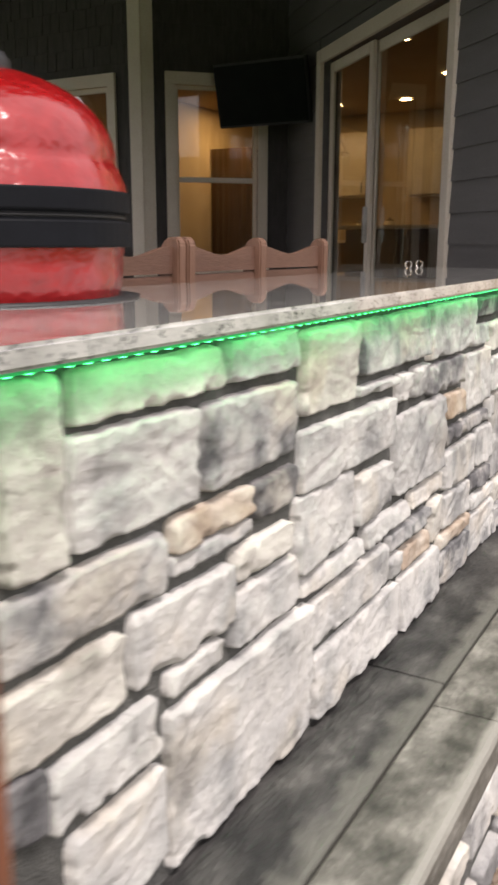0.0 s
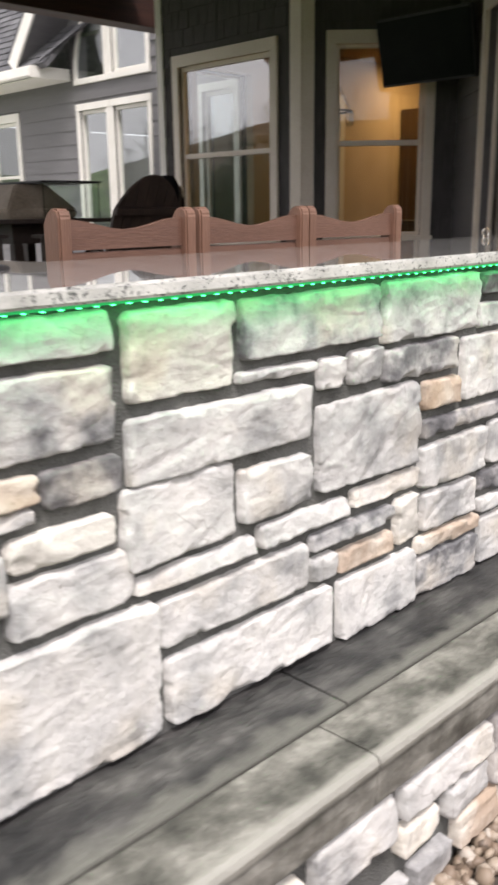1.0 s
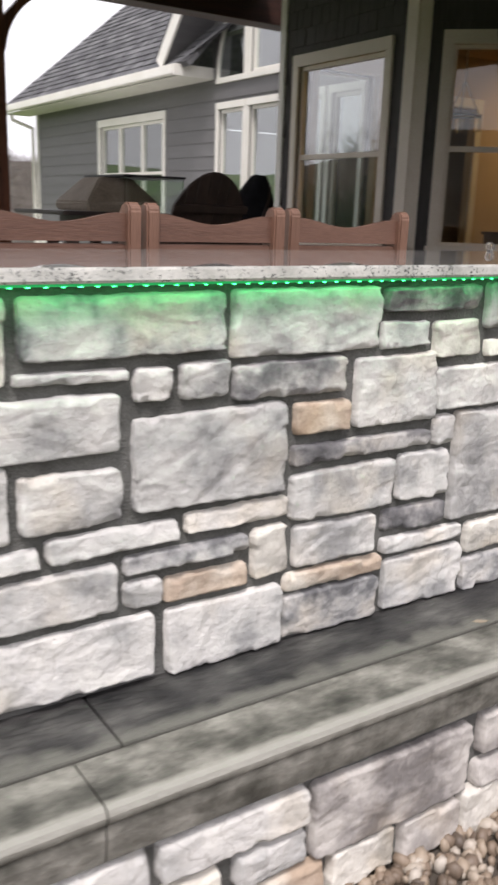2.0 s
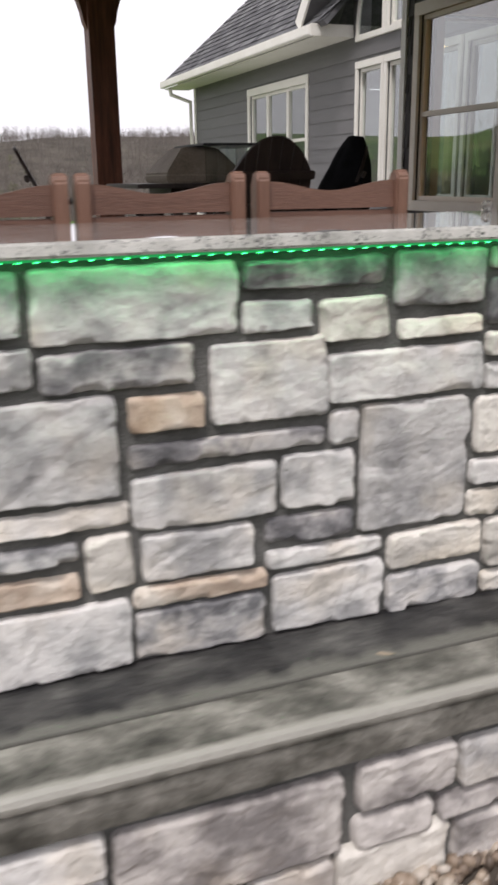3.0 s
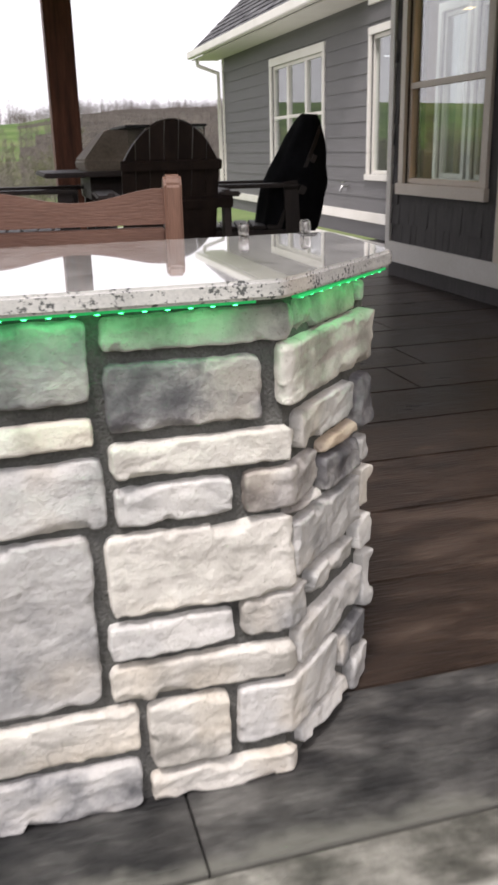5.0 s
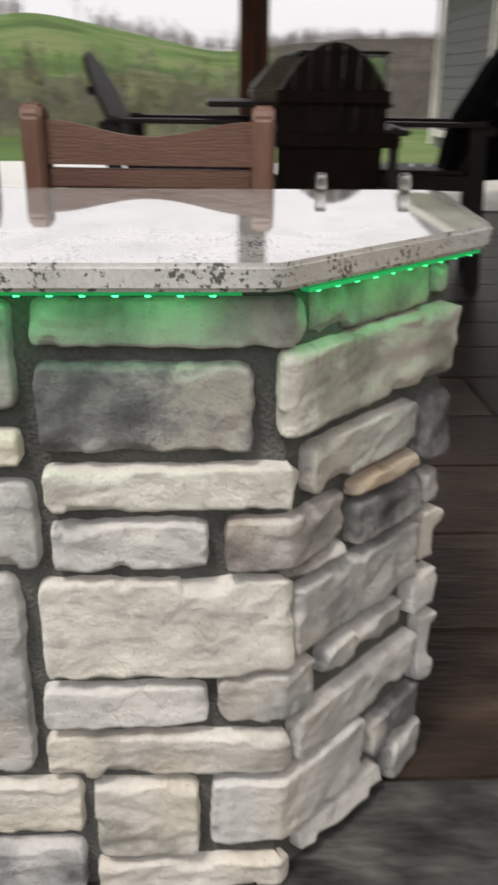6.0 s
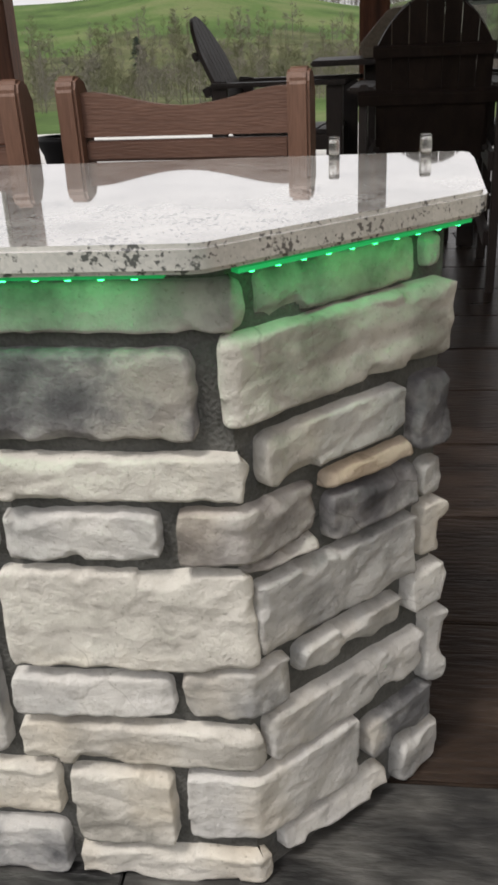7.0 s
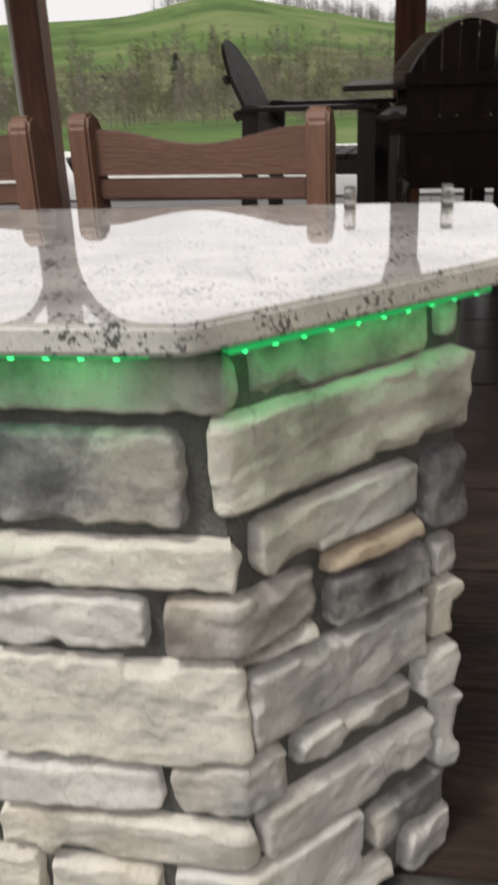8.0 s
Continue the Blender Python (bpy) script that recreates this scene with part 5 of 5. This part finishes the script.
# ---- bar chairs ----
def bar_chair():
    c = thing("bar_chair", "brown poly-lumber bar chair with a scooped slatted back", "chair", group="bar chairs")
    w = 0.2365
    for s in (-1, 1):
        bm = bmesh.new()
        pts = [(-0.02, 0.0), (0.028, 0.0), (0.020, 0.62), (0.028, 1.014), (0.020, 1.034), (-0.002, 1.040), (-0.030, 1.031), (-0.055, 0.996), (-0.055, 0.62)]
        lay = [[bm.verts.new((px, s * w + k, pz)) for px, pz in pts] for k in (-0.022, 0.022)]
        n = len(pts)
        bm.faces.new(lay[0])
        bm.faces.new(lay[1][::-1])
        for i in range(n):
            j = (i + 1) % n
            bm.faces.new((lay[0][i], lay[1][i], lay[1][j], lay[0][j]))
        bmesh.ops.recalc_face_normals(bm, faces=bm.faces)
        bmesh.ops.bevel(bm, geom=bm.edges[:], offset=0.006, segments=2, affect="EDGES")
        part("back_post", bm, POLYV, c)
        part("front_leg", box((0.40, s * 0.2165 - 0.02, 0.0), (0.47, s * 0.2165 + 0.02, 0.74), bevel=0.006), POLYV, c)
        part("arm", box((0.02, s * 0.232 - 0.035, 0.742), (0.50, s * 0.232 + 0.035, 0.772), bevel=0.006), POLY, c)
        part("side_rail", box((0.03, s * 0.2165 - 0.015, 0.52), (0.42, s * 0.2165 + 0.015, 0.60), bevel=0.004), POLY, c)
        part("foot_rail", box((0.03, s * 0.2165 - 0.015, 0.20), (0.42, s * 0.2165 + 0.015, 0.26), bevel=0.004), POLY, c)
    # top slat: a scooped crest
    bm = bmesh.new()
    n = 20
    low_row, high_row = [], []
    for i in range(n + 1):
        f = i / n
        y = -0.2145 + 0.429 * f
        crest = 1.006 - 0.030 * (0.5 - 0.5 * math.cos(2 * math.pi * min(1, max(0, (f - 0.04) / 0.92)))) ** 0.8
        low_row.append((y, 0.920))
        high_row.append((y, crest))
    vv = {}
    for k in (0, 1):
        for r, row in enumerate((low_row, high_row)):
            for i, (y, z) in enumerate(row):
                vv[k, r, i] = bm.verts.new(((-0.012 if k == 0 else 0.012) - 0.010, y, z))
    for i in range(n):
        bm.faces.new((vv[0, 0, i], vv[0, 1, i], vv[0, 1, i + 1], vv[0, 0, i + 1]))
        bm.faces.new((vv[1, 0, i], vv[1, 0, i + 1], vv[1, 1, i + 1], vv[1, 1, i]))
        bm.faces.new((vv[0, 1, i], vv[1, 1, i], vv[1, 1, i + 1], vv[0, 1, i + 1]))
        bm.faces.new((vv[0, 0, i], vv[0, 0, i + 1], vv[1, 0, i + 1], vv[1, 0, i]))
    bmesh.ops.recalc_face_normals(bm, faces=bm.faces)
    part("crest_slat", bm, POLY, c)
    for z in (0.872, 0.752, 0.69):
        h = 0.041 if z > 0.8 else 0.05
        part("back_slat", box((-0.022, -0.2142, z), (0.002, 0.2142, z + h), bevel=0.005), POLY, c)
    for k in range(5):
        part("seat_slat", box((0.03 + 0.086 * k, -0.212, 0.602), (0.11 + 0.086 * k, 0.212, 0.626), bevel=0.005), POLY, c)
    part("foot_bar", box((0.40, -0.196, 0.24), (0.43, 0.196, 0.30), bevel=0.005), POLY, c)
    return c


first_chair = bar_chair()
first_chair.matrix_world = pose(-1.705, 3.2255, 0.0, 0, 0, -6.0)
for yy, turn in ((2.652, -1.5), (2.113, 0.5)):
    copy_thing(first_chair, pose(-1.685, yy, 0.0, 0, 0, turn))

# ---- high adirondack chairs round the fire table ----
def adirondack():
    """A balcony-height adirondack chair facing +x; the back leans away."""
    c = thing("adirondack_chair", "dark brown slatted high adirondack chair by the fire table", "chair", group="adirondack chairs")
    lean = Matrix.Translation((-0.22, 0, 0.60)) @ Matrix.Rotation(radians(-26), 4, "Y")
    ys = [-0.205, -0.137, -0.068, 0.0, 0.068, 0.137, 0.205]
    for y in ys:
        bm = bmesh.new()
        v = 8
        out = []
        for i in range(v + 1):
            yy2 = y - 0.032 + 0.064 * i / v
            out.append((yy2, 0.698 * math.sqrt(max(0.02, 1 - (abs(yy2) / 0.275) ** 2 * 0.72))))
        f0 = [bm.verts.new((0.0, y - 0.0338, 0.0)), bm.verts.new((0.0, y + 0.0338, 0.0))] + [bm.verts.new((0.0, a, b)) for a, b in out[::-1]]
        face = bm.faces.new(f0)
        ext = bmesh.ops.extrude_face_region(bm, geom=[face])["geom"]
        bmesh.ops.translate(bm, vec=(0.022, 0, 0), verts=[g for g in ext if isinstance(g, bmesh.types.BMVert)])
        bmesh.ops.recalc_face_normals(bm, faces=bm.faces)
        bmesh.ops.transform(bm, matrix=lean, verts=bm.verts)
        part("back_slat", bm, DARKWOOD, c)
    part("back_apron", box((-0.026, -0.222, -0.02), (-0.004, 0.222, 0.255), lean, 0.003), DARKWOOD, c)
    part("back_rail", box((-0.030, -0.245, 0.46), (-0.002, 0.245, 0.505), lean, 0.004), DARKWOOD, c)
    part("back_rail", box((-0.045, -0.31, 0.26), (-0.002, 0.31, 0.31), lean, 0.004), DARKWOOD, c)
    for s in (-1, 1):
        part("arm", box((-0.34, s * 0.30 - 0.06, 0.865), (0.42, s * 0.30 + 0.06, 0.89), bevel=0.008), DARKWOOD, c)
        part("front_leg", box((0.30, s * 0.29 - 0.02, 0.0), (0.39, s * 0.29 + 0.02, 0.863), bevel=0.005), DARKWOOD, c)
        part("rear_leg", box((-0.045, -0.018, 0.0), (0.045, 0.018, 0.90), Matrix.Translation((-0.34, s * 0.29, 0)) @ Matrix.Rotation(radians(3), 4, "Y"), 0.005), DARKWOOD, c)
        part("side_rail", box((-0.30, s * 0.265 - 0.015, 0.53), (0.34, s * 0.265 + 0.015, 0.61), bevel=0.004), DARKWOOD, c)
        part("foot_rail", box((-0.30, s * 0.265 - 0.015, 0.20), (0.34, s * 0.265 + 0.015, 0.27), bevel=0.004), DARKWOOD, c)
    for k in range(6):
        part("seat_slat", box((-0.24 + 0.095 * k, -0.25, 0.612), (-0.155 + 0.095 * k, 0.25, 0.635), bevel=0.004), DARKWOOD, c)
    part("foot_bar", box((0.33, -0.25, 0.235), (0.37, 0.25, 0.30), bevel=0.004), DARKWOOD, c)
    return c


first_adirondack = adirondack()
first_adirondack.matrix_world = pose(-4.23, 3.91, 0.0, 0, 0, 176)
copy_thing(first_adirondack, pose(-5.25, 3.15, 0.0, 0, 0, 82))
draped = copy_thing(first_adirondack, pose(-5.06, 4.57, 0.0, 0, 0, -102))
tagged(draped, "dark brown high adirondack chair with a black jacket over its back")


def jacket():
    """Black cloth draped over the chair's back: a sagging hood of folds."""
    bm = bmesh.new()
    rows3 = []
    n, mrows = 28, 18
    for j in range(mrows + 1):
        f = j / mrows
        z = 1.275 - 0.70 * f
        half_w = 0.065 + 0.175 * min(1, f * 2.2) ** 0.7
        half_d = 0.055 + 0.160 * min(1, f * 1.7) ** 0.8 - 0.01 * f
        ring = []
        for i in range(n):
            a = 2 * math.pi * i / n
            fold = 1 + 0.10 * noise.noise(Vector((a * 1.6, f * 4, 3))) + 0.05 * math.sin(a * 7 + f * 3)
            ring.append(bm.verts.new((half_d * math.cos(a) * fold - 0.445 + 0.15 * f, half_w * math.sin(a) * fold, z + 0.012 * noise.noise(Vector((a * 2, f * 7, 9))))))
        rows3.append(ring)
    for a, b in zip(rows3, rows3[1:]):
        for i in range(n):
            k = (i + 1) % n
            bm.faces.new((a[i], a[k], b[k], b[i]))
    bm.faces.new(rows3[0][::-1])
    bmesh.ops.recalc_face_normals(bm, faces=bm.faces)
    ob = new("jacket", mesh_of("jacket", bm, CLOTH, True))
    tagged(ob, "black jacket draped over a chair back", "jacket")
    ob.matrix_world = pose(-5.06, 4.57, 0.012, 0, 0, -102)


jacket()

# fire table with wind guard and cover
table = thing("fire_table", "dark brown high fire table with a pale rim", "table", Matrix.Translation((-5.25, 3.81, 0)))
part("top", box((-0.50, -0.48, 0.957), (0.50, 0.52, 0.985), bevel=0.008), DARKWOOD, table)
part("apron", box((-0.30, -0.20, 0.82), (0.30, 0.30, 0.956), bevel=0.005), DARKWOOD, table)
for sx in (-1, 1):
    for sy in (-1, 1):
        part("leg", box((sx * 0.25 - 0.035, sy * 0.20 + 0.05 - 0.035, 0.0), (sx * 0.25 + 0.035, sy * 0.20 + 0.05 + 0.035, 0.82), bevel=0.005), DARKWOOD, table)
cover = thing("burner_cover", "tan peaked burner cover on the fire table", "cover", Matrix.Translation((-5.25, 3.79, 0.986)))
bm = bmesh.new()
b0 = [bm.verts.new((x, y, 0.0)) for x, y in ((-0.30, -0.20), (0.30, -0.20), (0.30, 0.34), (-0.30, 0.34))]
b1 = [bm.verts.new((x, y, 0.06)) for x, y in ((-0.31, -0.21), (0.31, -0.21), (0.31, 0.35), (-0.31, 0.35))]
b2 = [bm.verts.new((x, y, 0.235)) for x, y in ((-0.16, -0.05), (0.16, -0.05), (0.16, 0.20), (-0.16, 0.20))]
for lo, hi in ((b0, b1), (b1, b2)):
    for i in range(4):
        j = (i + 1) % 4
        bm.faces.new((lo[i], lo[j], hi[j], hi[i]))
bm.faces.new(b2)
bm.faces.new(b0[::-1])
bmesh.ops.recalc_face_normals(bm, faces=bm.faces)
bmesh.ops.bevel(bm, geom=bm.edges[:], offset=0.012, segments=2, affect="EDGES")
part("hood", bm, TANVINYL, cover)
guard = thing("wind_guard", "clear glass wind guard with a dark top rim", "glass guard", Matrix.Translation((-5.25, 3.95, 0.986)))
for a, b in (((-0.33, 0.36, 0.0), (0.33, 0.368, 0.24)), ((-0.338, -0.10, 0.0), (-0.33, 0.36, 0.24)), ((0.33, -0.10, 0.0), (0.338, 0.36, 0.24))):
    part("pane", box(a, b), GLASS, guard)
part("rim", box((-0.35, -0.12, 0.241), (0.35, 0.38, 0.256), bevel=0.004), BLACK, guard)

# black planter beyond the chairs
urn = thing("planter_urn", "tall black flared planter at the terrace edge", "planter", Matrix.Translation((-6.0, 1.52, 0)))
part("body", lathe([(0.001, 0.0), (0.11, 0.0), (0.12, 0.02), (0.075, 0.10), (0.085, 0.30), (0.11, 0.44), (0.15, 0.53), (0.155, 0.56), (0.14, 0.56), (0.12, 0.50), (0.001, 0.46)], 32), BLACK, urn, smooth=True)

# ---- things on the bar ----
def kamado():
    k = thing("kamado_grill", "glossy red ceramic kamado grill set into the granite top", "grill", Matrix.Translation((-1.319, 1.159, 0.9145)))
    R = 0.270
    part("trim_ring", lathe([(R + 0.028, 0.0), (R + 0.028, 0.004), (R - 0.03, 0.005)], 64), BLACK, k, "black ring round the cut-out", True)
    part("bowl", lathe([(R - 0.022, -0.02), (R - 0.012, 0.0), (R - 0.006, 0.030), (R - 0.003, 0.070), (R, 0.100)], 72), RED, k, "red glazed ceramic bowl", True)
    part("lower_band", lathe([(R, 0.096), (R + 0.012, 0.097), (R + 0.013, 0.100), (R + 0.013, 0.139), (R + 0.011, 0.142), (R + 0.004, 0.143), (R + 0.004, 0.146)], 72), GASKET, k, "dark steel band", False)
    part("gasket", lathe([(R + 0.002, 0.140), (R + 0.003, 0.148), (R + 0.006, 0.150), (R + 0.003, 0.152), (R + 0.002, 0.160)], 72), BLACK, k, "felt gasket", True)
    part("upper_band", lathe([(R + 0.004, 0.155), (R + 0.004, 0.158), (R + 0.011, 0.159), (R + 0.013, 0.162), (R + 0.013, 0.193), (R + 0.012, 0.196), (R, 0.197)], 72), GASKET, k, "dark steel band", False)
    dome = [(R + 0.008, 0.195), (R + 0.004, 0.212), (R - 0.005, 0.234), (R - 0.009, 0.243), (R - 0.0125, 0.246), (R - 0.014, 0.258)]
    dome += [((R - 0.012) * math.cos(a), 0.258 + 0.162 * math.sin(a)) for a in [radians(4 * i) for i in range(1, 20)]]
    dome_part = part("dome", lathe(dome, 96), RED, k, "dimpled red glazed dome", True)
    part("vent_cap", lathe([(0.070, 0.412), (0.070, 0.432), (0.06, 0.446), (0.03, 0.458), (0.001, 0.460)], 32), BLACK, dome_part, "black vent cap", True)
    return k


kamado()


def acrylic_ring(x, y):
    """A clear ring lying on its rim, its hole along the bar."""
    c = thing("acrylic_ring", "small clear acrylic ring standing on the granite", "ring", Matrix.Translation((x, y, 0.9146)), group="acrylic rings")
    ring = lathe([(0.0125, -0.008), (0.0150, -0.008), (0.0158, -0.006), (0.0158, 0.006), (0.0150, 0.008), (0.0125, 0.008), (0.0120, 0.006), (0.0120, -0.006), (0.0125, -0.008)], 32)
    bmesh.ops.transform(ring, matrix=Matrix.Translation((0, 0, 0.0158)) @ Matrix.Rotation(radians(90), 4, "X"), verts=ring.verts)
    part("hoop", ring, ACRYLIC, c, "", True)
    part("foot", box((-0.008, -0.009, 0.0), (0.008, 0.009, 0.0012)), ACRYLIC, c)


acrylic_ring(-1.300, 3.535)
acrylic_ring(-1.300, 3.674)

leaf = new("dry_leaf", bpy.data.meshes.new("dry_leaf"))
leaf.data.from_pydata([(-0.022, 0, 0.001), (-0.008, 0.007, 0.004), (0.010, 0.006, 0.002), (0.024, 0, 0.005), (0.010, -0.006, 0.003), (-0.008, -0.007, 0.002), (-0.022, 0, 0.0), (-0.008, 0.007, 0.003), (0.010, 0.006, 0.001), (0.024, 0, 0.004), (0.010, -0.006, 0.002), (-0.008, -0.007, 0.001)], [], [(0, 1, 2, 3, 4, 5), (11, 10, 9, 8, 7, 6)])
leaf.data.materials.append(TANVINYL)
leaf.matrix_world = pose(-0.566, 2.815, 0.001, 0, 0, 60)
tagged(leaf, "small dry tan leaf lying on the terrace", "leaf")

# door mat
mat_m = Matrix.Translation((-3.62, 6.08, 0.001)) @ Matrix.Rotation(radians(-45), 4, "Z")
mat_ob = tagged(new("door_mat", mesh_of("door_mat", box((-0.52, -0.22, 0.0), (0.62, 0.26, 0.016), bevel=0.005), ROPE)), "rust-brown coir door mat on the terrace", "mat")
mat_ob.matrix_world = mat_m
for a, b in (((-0.47, -0.175), (0.57, -0.163)), ((-0.47, 0.203), (0.57, 0.215)), ((-0.47, -0.163), (-0.458, 0.203)), ((0.558, -0.163), (0.57, 0.203)), ((-0.10, -0.10), (-0.07, 0.14)), ((0.17, -0.10), (0.20, 0.14)), ((-0.07, 0.005), (0.17, 0.035))):
    part("woven_line", box((a[0], a[1], 0.0162), (b[0], b[1], 0.018)), CLOTH, mat_ob, "black woven line")

# ---- distant woods: bare trees ----
def tree_mesh(name, height, spread, seed, material, twigs=60):
    """Tapered trunk, limbs and many thin twigs."""
    rnd = random.Random(seed)
    verts, faces = [], []

    def limb(p, q, r0, r1, sides=4):
        d = (q - p)
        ax = d.orthogonal().normalized()
        bx = d.cross(ax).normalized()
        base = len(verts)
        for c, r in ((p, r0), (q, r1)):
            for i in range(sides):
                a = 2 * math.pi * i / sides
                verts.append(tuple(c + (ax * math.cos(a) + bx * math.sin(a)) * r))
        for i in range(sides):
            j = (i + 1) % sides
            faces.append((base + i, base + j, base + sides + j, base + sides + i))

    tip = Vector((rnd.uniform(-0.4, 0.4), rnd.uniform(-0.4, 0.4), height))
    limb(Vector((0, 0, -0.5)), tip * 0.5, 0.010 * height, 0.007 * height, 6)
    limb(tip * 0.5, tip * 0.9, 0.007 * height, 0.002 * height, 5)
    for _ in range(14 if twigs else 20):
        f = rnd.uniform(0.08, 0.95)
        p = tip * f
        a = rnd.uniform(0, 6.283)
        ln = spread * (1.15 - f) * rnd.uniform(0.6, 1.2)
        q = p + Vector((math.cos(a) * ln, math.sin(a) * ln, ln * rnd.uniform(0.5, 1.1)))
        limb(p, q, 0.0042 * height, 0.0018 * height, 3)
        for _ in range(twigs // 14 + 1):
            s = p.lerp(q, rnd.uniform(0.3, 1.0))
            e = s + Vector((rnd.uniform(-1, 1), rnd.uniform(-1, 1), rnd.uniform(0.1, 1.1))) * spread * 0.34
            limb(s, e, 0.0030 * height, 0.0014 * height, 3)
            for _ in range(2):
                e2 = s.lerp(e, rnd.uniform(0.4, 1)) + Vector((rnd.uniform(-1, 1), rnd.uniform(-1, 1), rnd.uniform(-0.2, 1))) * spread * 0.16
                limb(s.lerp(e, 0.6), e2, 0.0027 * height, 0.0013 * height, 3)
    me = bpy.data.meshes.new(name)
    me.from_pydata(verts, [], faces)
    me.materials.append(material)
    return me


def wood_of(name, label, spots, kinds, material):
    """A stretch of far woodland joined from many bare trees."""
    rnd = random.Random(len(spots))
    V, F, n0 = [], [], 0
    for a, d, scale in spots:
        x, y = -3 - math.sin(radians(a)) * d, 3 + math.cos(radians(a)) * d
        co, fa = kinds[rnd.randrange(len(kinds))]
        t = rnd.uniform(0, 6.28)
        rot = np.array(((math.cos(t), -math.sin(t), 0), (math.sin(t), math.cos(t), 0), (0, 0, 1)))
        wide = scale * rnd.uniform(0.8, 1.25)
        V.append((co * (wide, wide, scale)) @ rot.T + (x, y, ground_height(x, y) - 0.3))
        F.append(fa + n0)
        n0 += len(co)
    me = bpy.data.meshes.new(name)
    me.from_pydata(np.concatenate(V).tolist(), [], np.concatenate(F).tolist())
    me.materials.append(material)
    tagged(new(name, me), label, "woods", kind="stuff")


def raw(me):
    co = np.empty(len(me.vertices) * 3)
    me.vertices.foreach_get("co", co)
    fa = np.array([tuple(p.vertices) for p in me.polygons])
    out = (co.reshape(-1, 3), fa)
    bpy.data.meshes.remove(me)
    return out


def plant_woods():
    fine = [raw(tree_mesh("bare_tree", 11, 3.4, k, BARK, 84)) for k in range(6)]
    plain = [raw(tree_mesh("bare_tree", 11, 3.6, 20 + k, BARK, 0)) for k in range(4)]
    rnd = random.Random(4)
    clump = lambda a: 0.5 + 0.5 * noise.noise(Vector((a * 0.55, 0, 0)))
    near = []
    while len(near) < 760:
        a = rnd.uniform(83, 121)
        if rnd.random() < 0.25 + 0.75 * clump(a):
            d = 45 + 175 * rnd.random() ** 1.3
            near.append((a, d, (rnd.uniform(0.10, 0.30) + 0.44 * d / 220) * (0.30 + 0.95 * clump(a * 1.6 + 40))))
    wood_of("hedgerow_trees", "bare budding trees at the foot of the hill", near[::2], fine, BUD)
    wood_of("bare_woods", "bare grey-brown trees at the foot of the hill", near[1::2], fine, TWIG)
    wood_of("ridge_woods", "bare grey woods along the ridge", [(a, rnd.uniform(400, 520), rnd.uniform(0.3, 0.6) * (0.5 + clump(a * 3))) for a in [rnd.uniform(62, 97) for _ in range(1100)]], plain, BARK)
    wood_of("slope_woods", "bare brown woods on the far slope", [(rnd.uniform(60, 88), rnd.uniform(90, 400), rnd.uniform(0.25, 0.6)) for _ in range(2000)], plain, BARK)
    wood_of("crest_trees", "bare trees behind the hill crest", [(rnd.choice((rnd.uniform(101, 104.5), rnd.uniform(88, 98))), rnd.uniform(455, 500), rnd.uniform(0.7, 1.2)) for _ in range(90)], plain, BARK)
    shade = []
    while len(shade) < 420:
        a = rnd.uniform(115, 165)
        shade.append((a, rnd.uniform(55, 105), (0.22 + 0.55 * min(1, (a - 115) / 18)) * rnd.uniform(0.7, 1.2)))
    wood_of("evergreen_belt", "dark evergreen shelter belt beyond the lawn", shade, fine, PINE)
    wood_of("valley_woods", "bare woods around the valley", [(rnd.uniform(124, 300), rnd.uniform(110, 300), rnd.uniform(0.9, 1.7)) for _ in range(520)], plain, BARK)


plant_woods()


def evergreen(a, d, h):
    x, y = -3 - math.sin(radians(a)) * d, 3 + math.cos(radians(a)) * d
    t = thing("evergreen", "dark small evergreen on the hillside", "tree", Matrix.Translation((x, y, ground_height(x, y) - 0.2)))
    part("trunk", lathe([(0.12, 0.0), (0.03, h * 0.9)], 8), BARK, t)
    bm = bmesh.new()
    rnd = random.Random(9)
    for _ in range(420):
        f = rnd.random() ** 0.7
        r = (1 - f) * h * 0.30 + 0.1
        ang = rnd.uniform(0, 6.283)
        c = Vector((math.cos(ang) * r * rnd.uniform(0.3, 1), math.sin(ang) * r * rnd.uniform(0.3, 1), h * (0.12 + 0.88 * f)))
        d1 = Vector((math.cos(ang), math.sin(ang), -0.35)) * h * 0.10
        sd = Vector((-math.sin(ang), math.cos(ang), 0)) * h * 0.03
        bm.faces.new([bm.verts.new(c - sd), bm.verts.new(c + sd), bm.verts.new(c + d1)])
    part("crown", bm, PINE, t)


evergreen(103.3, 150, 6.5)
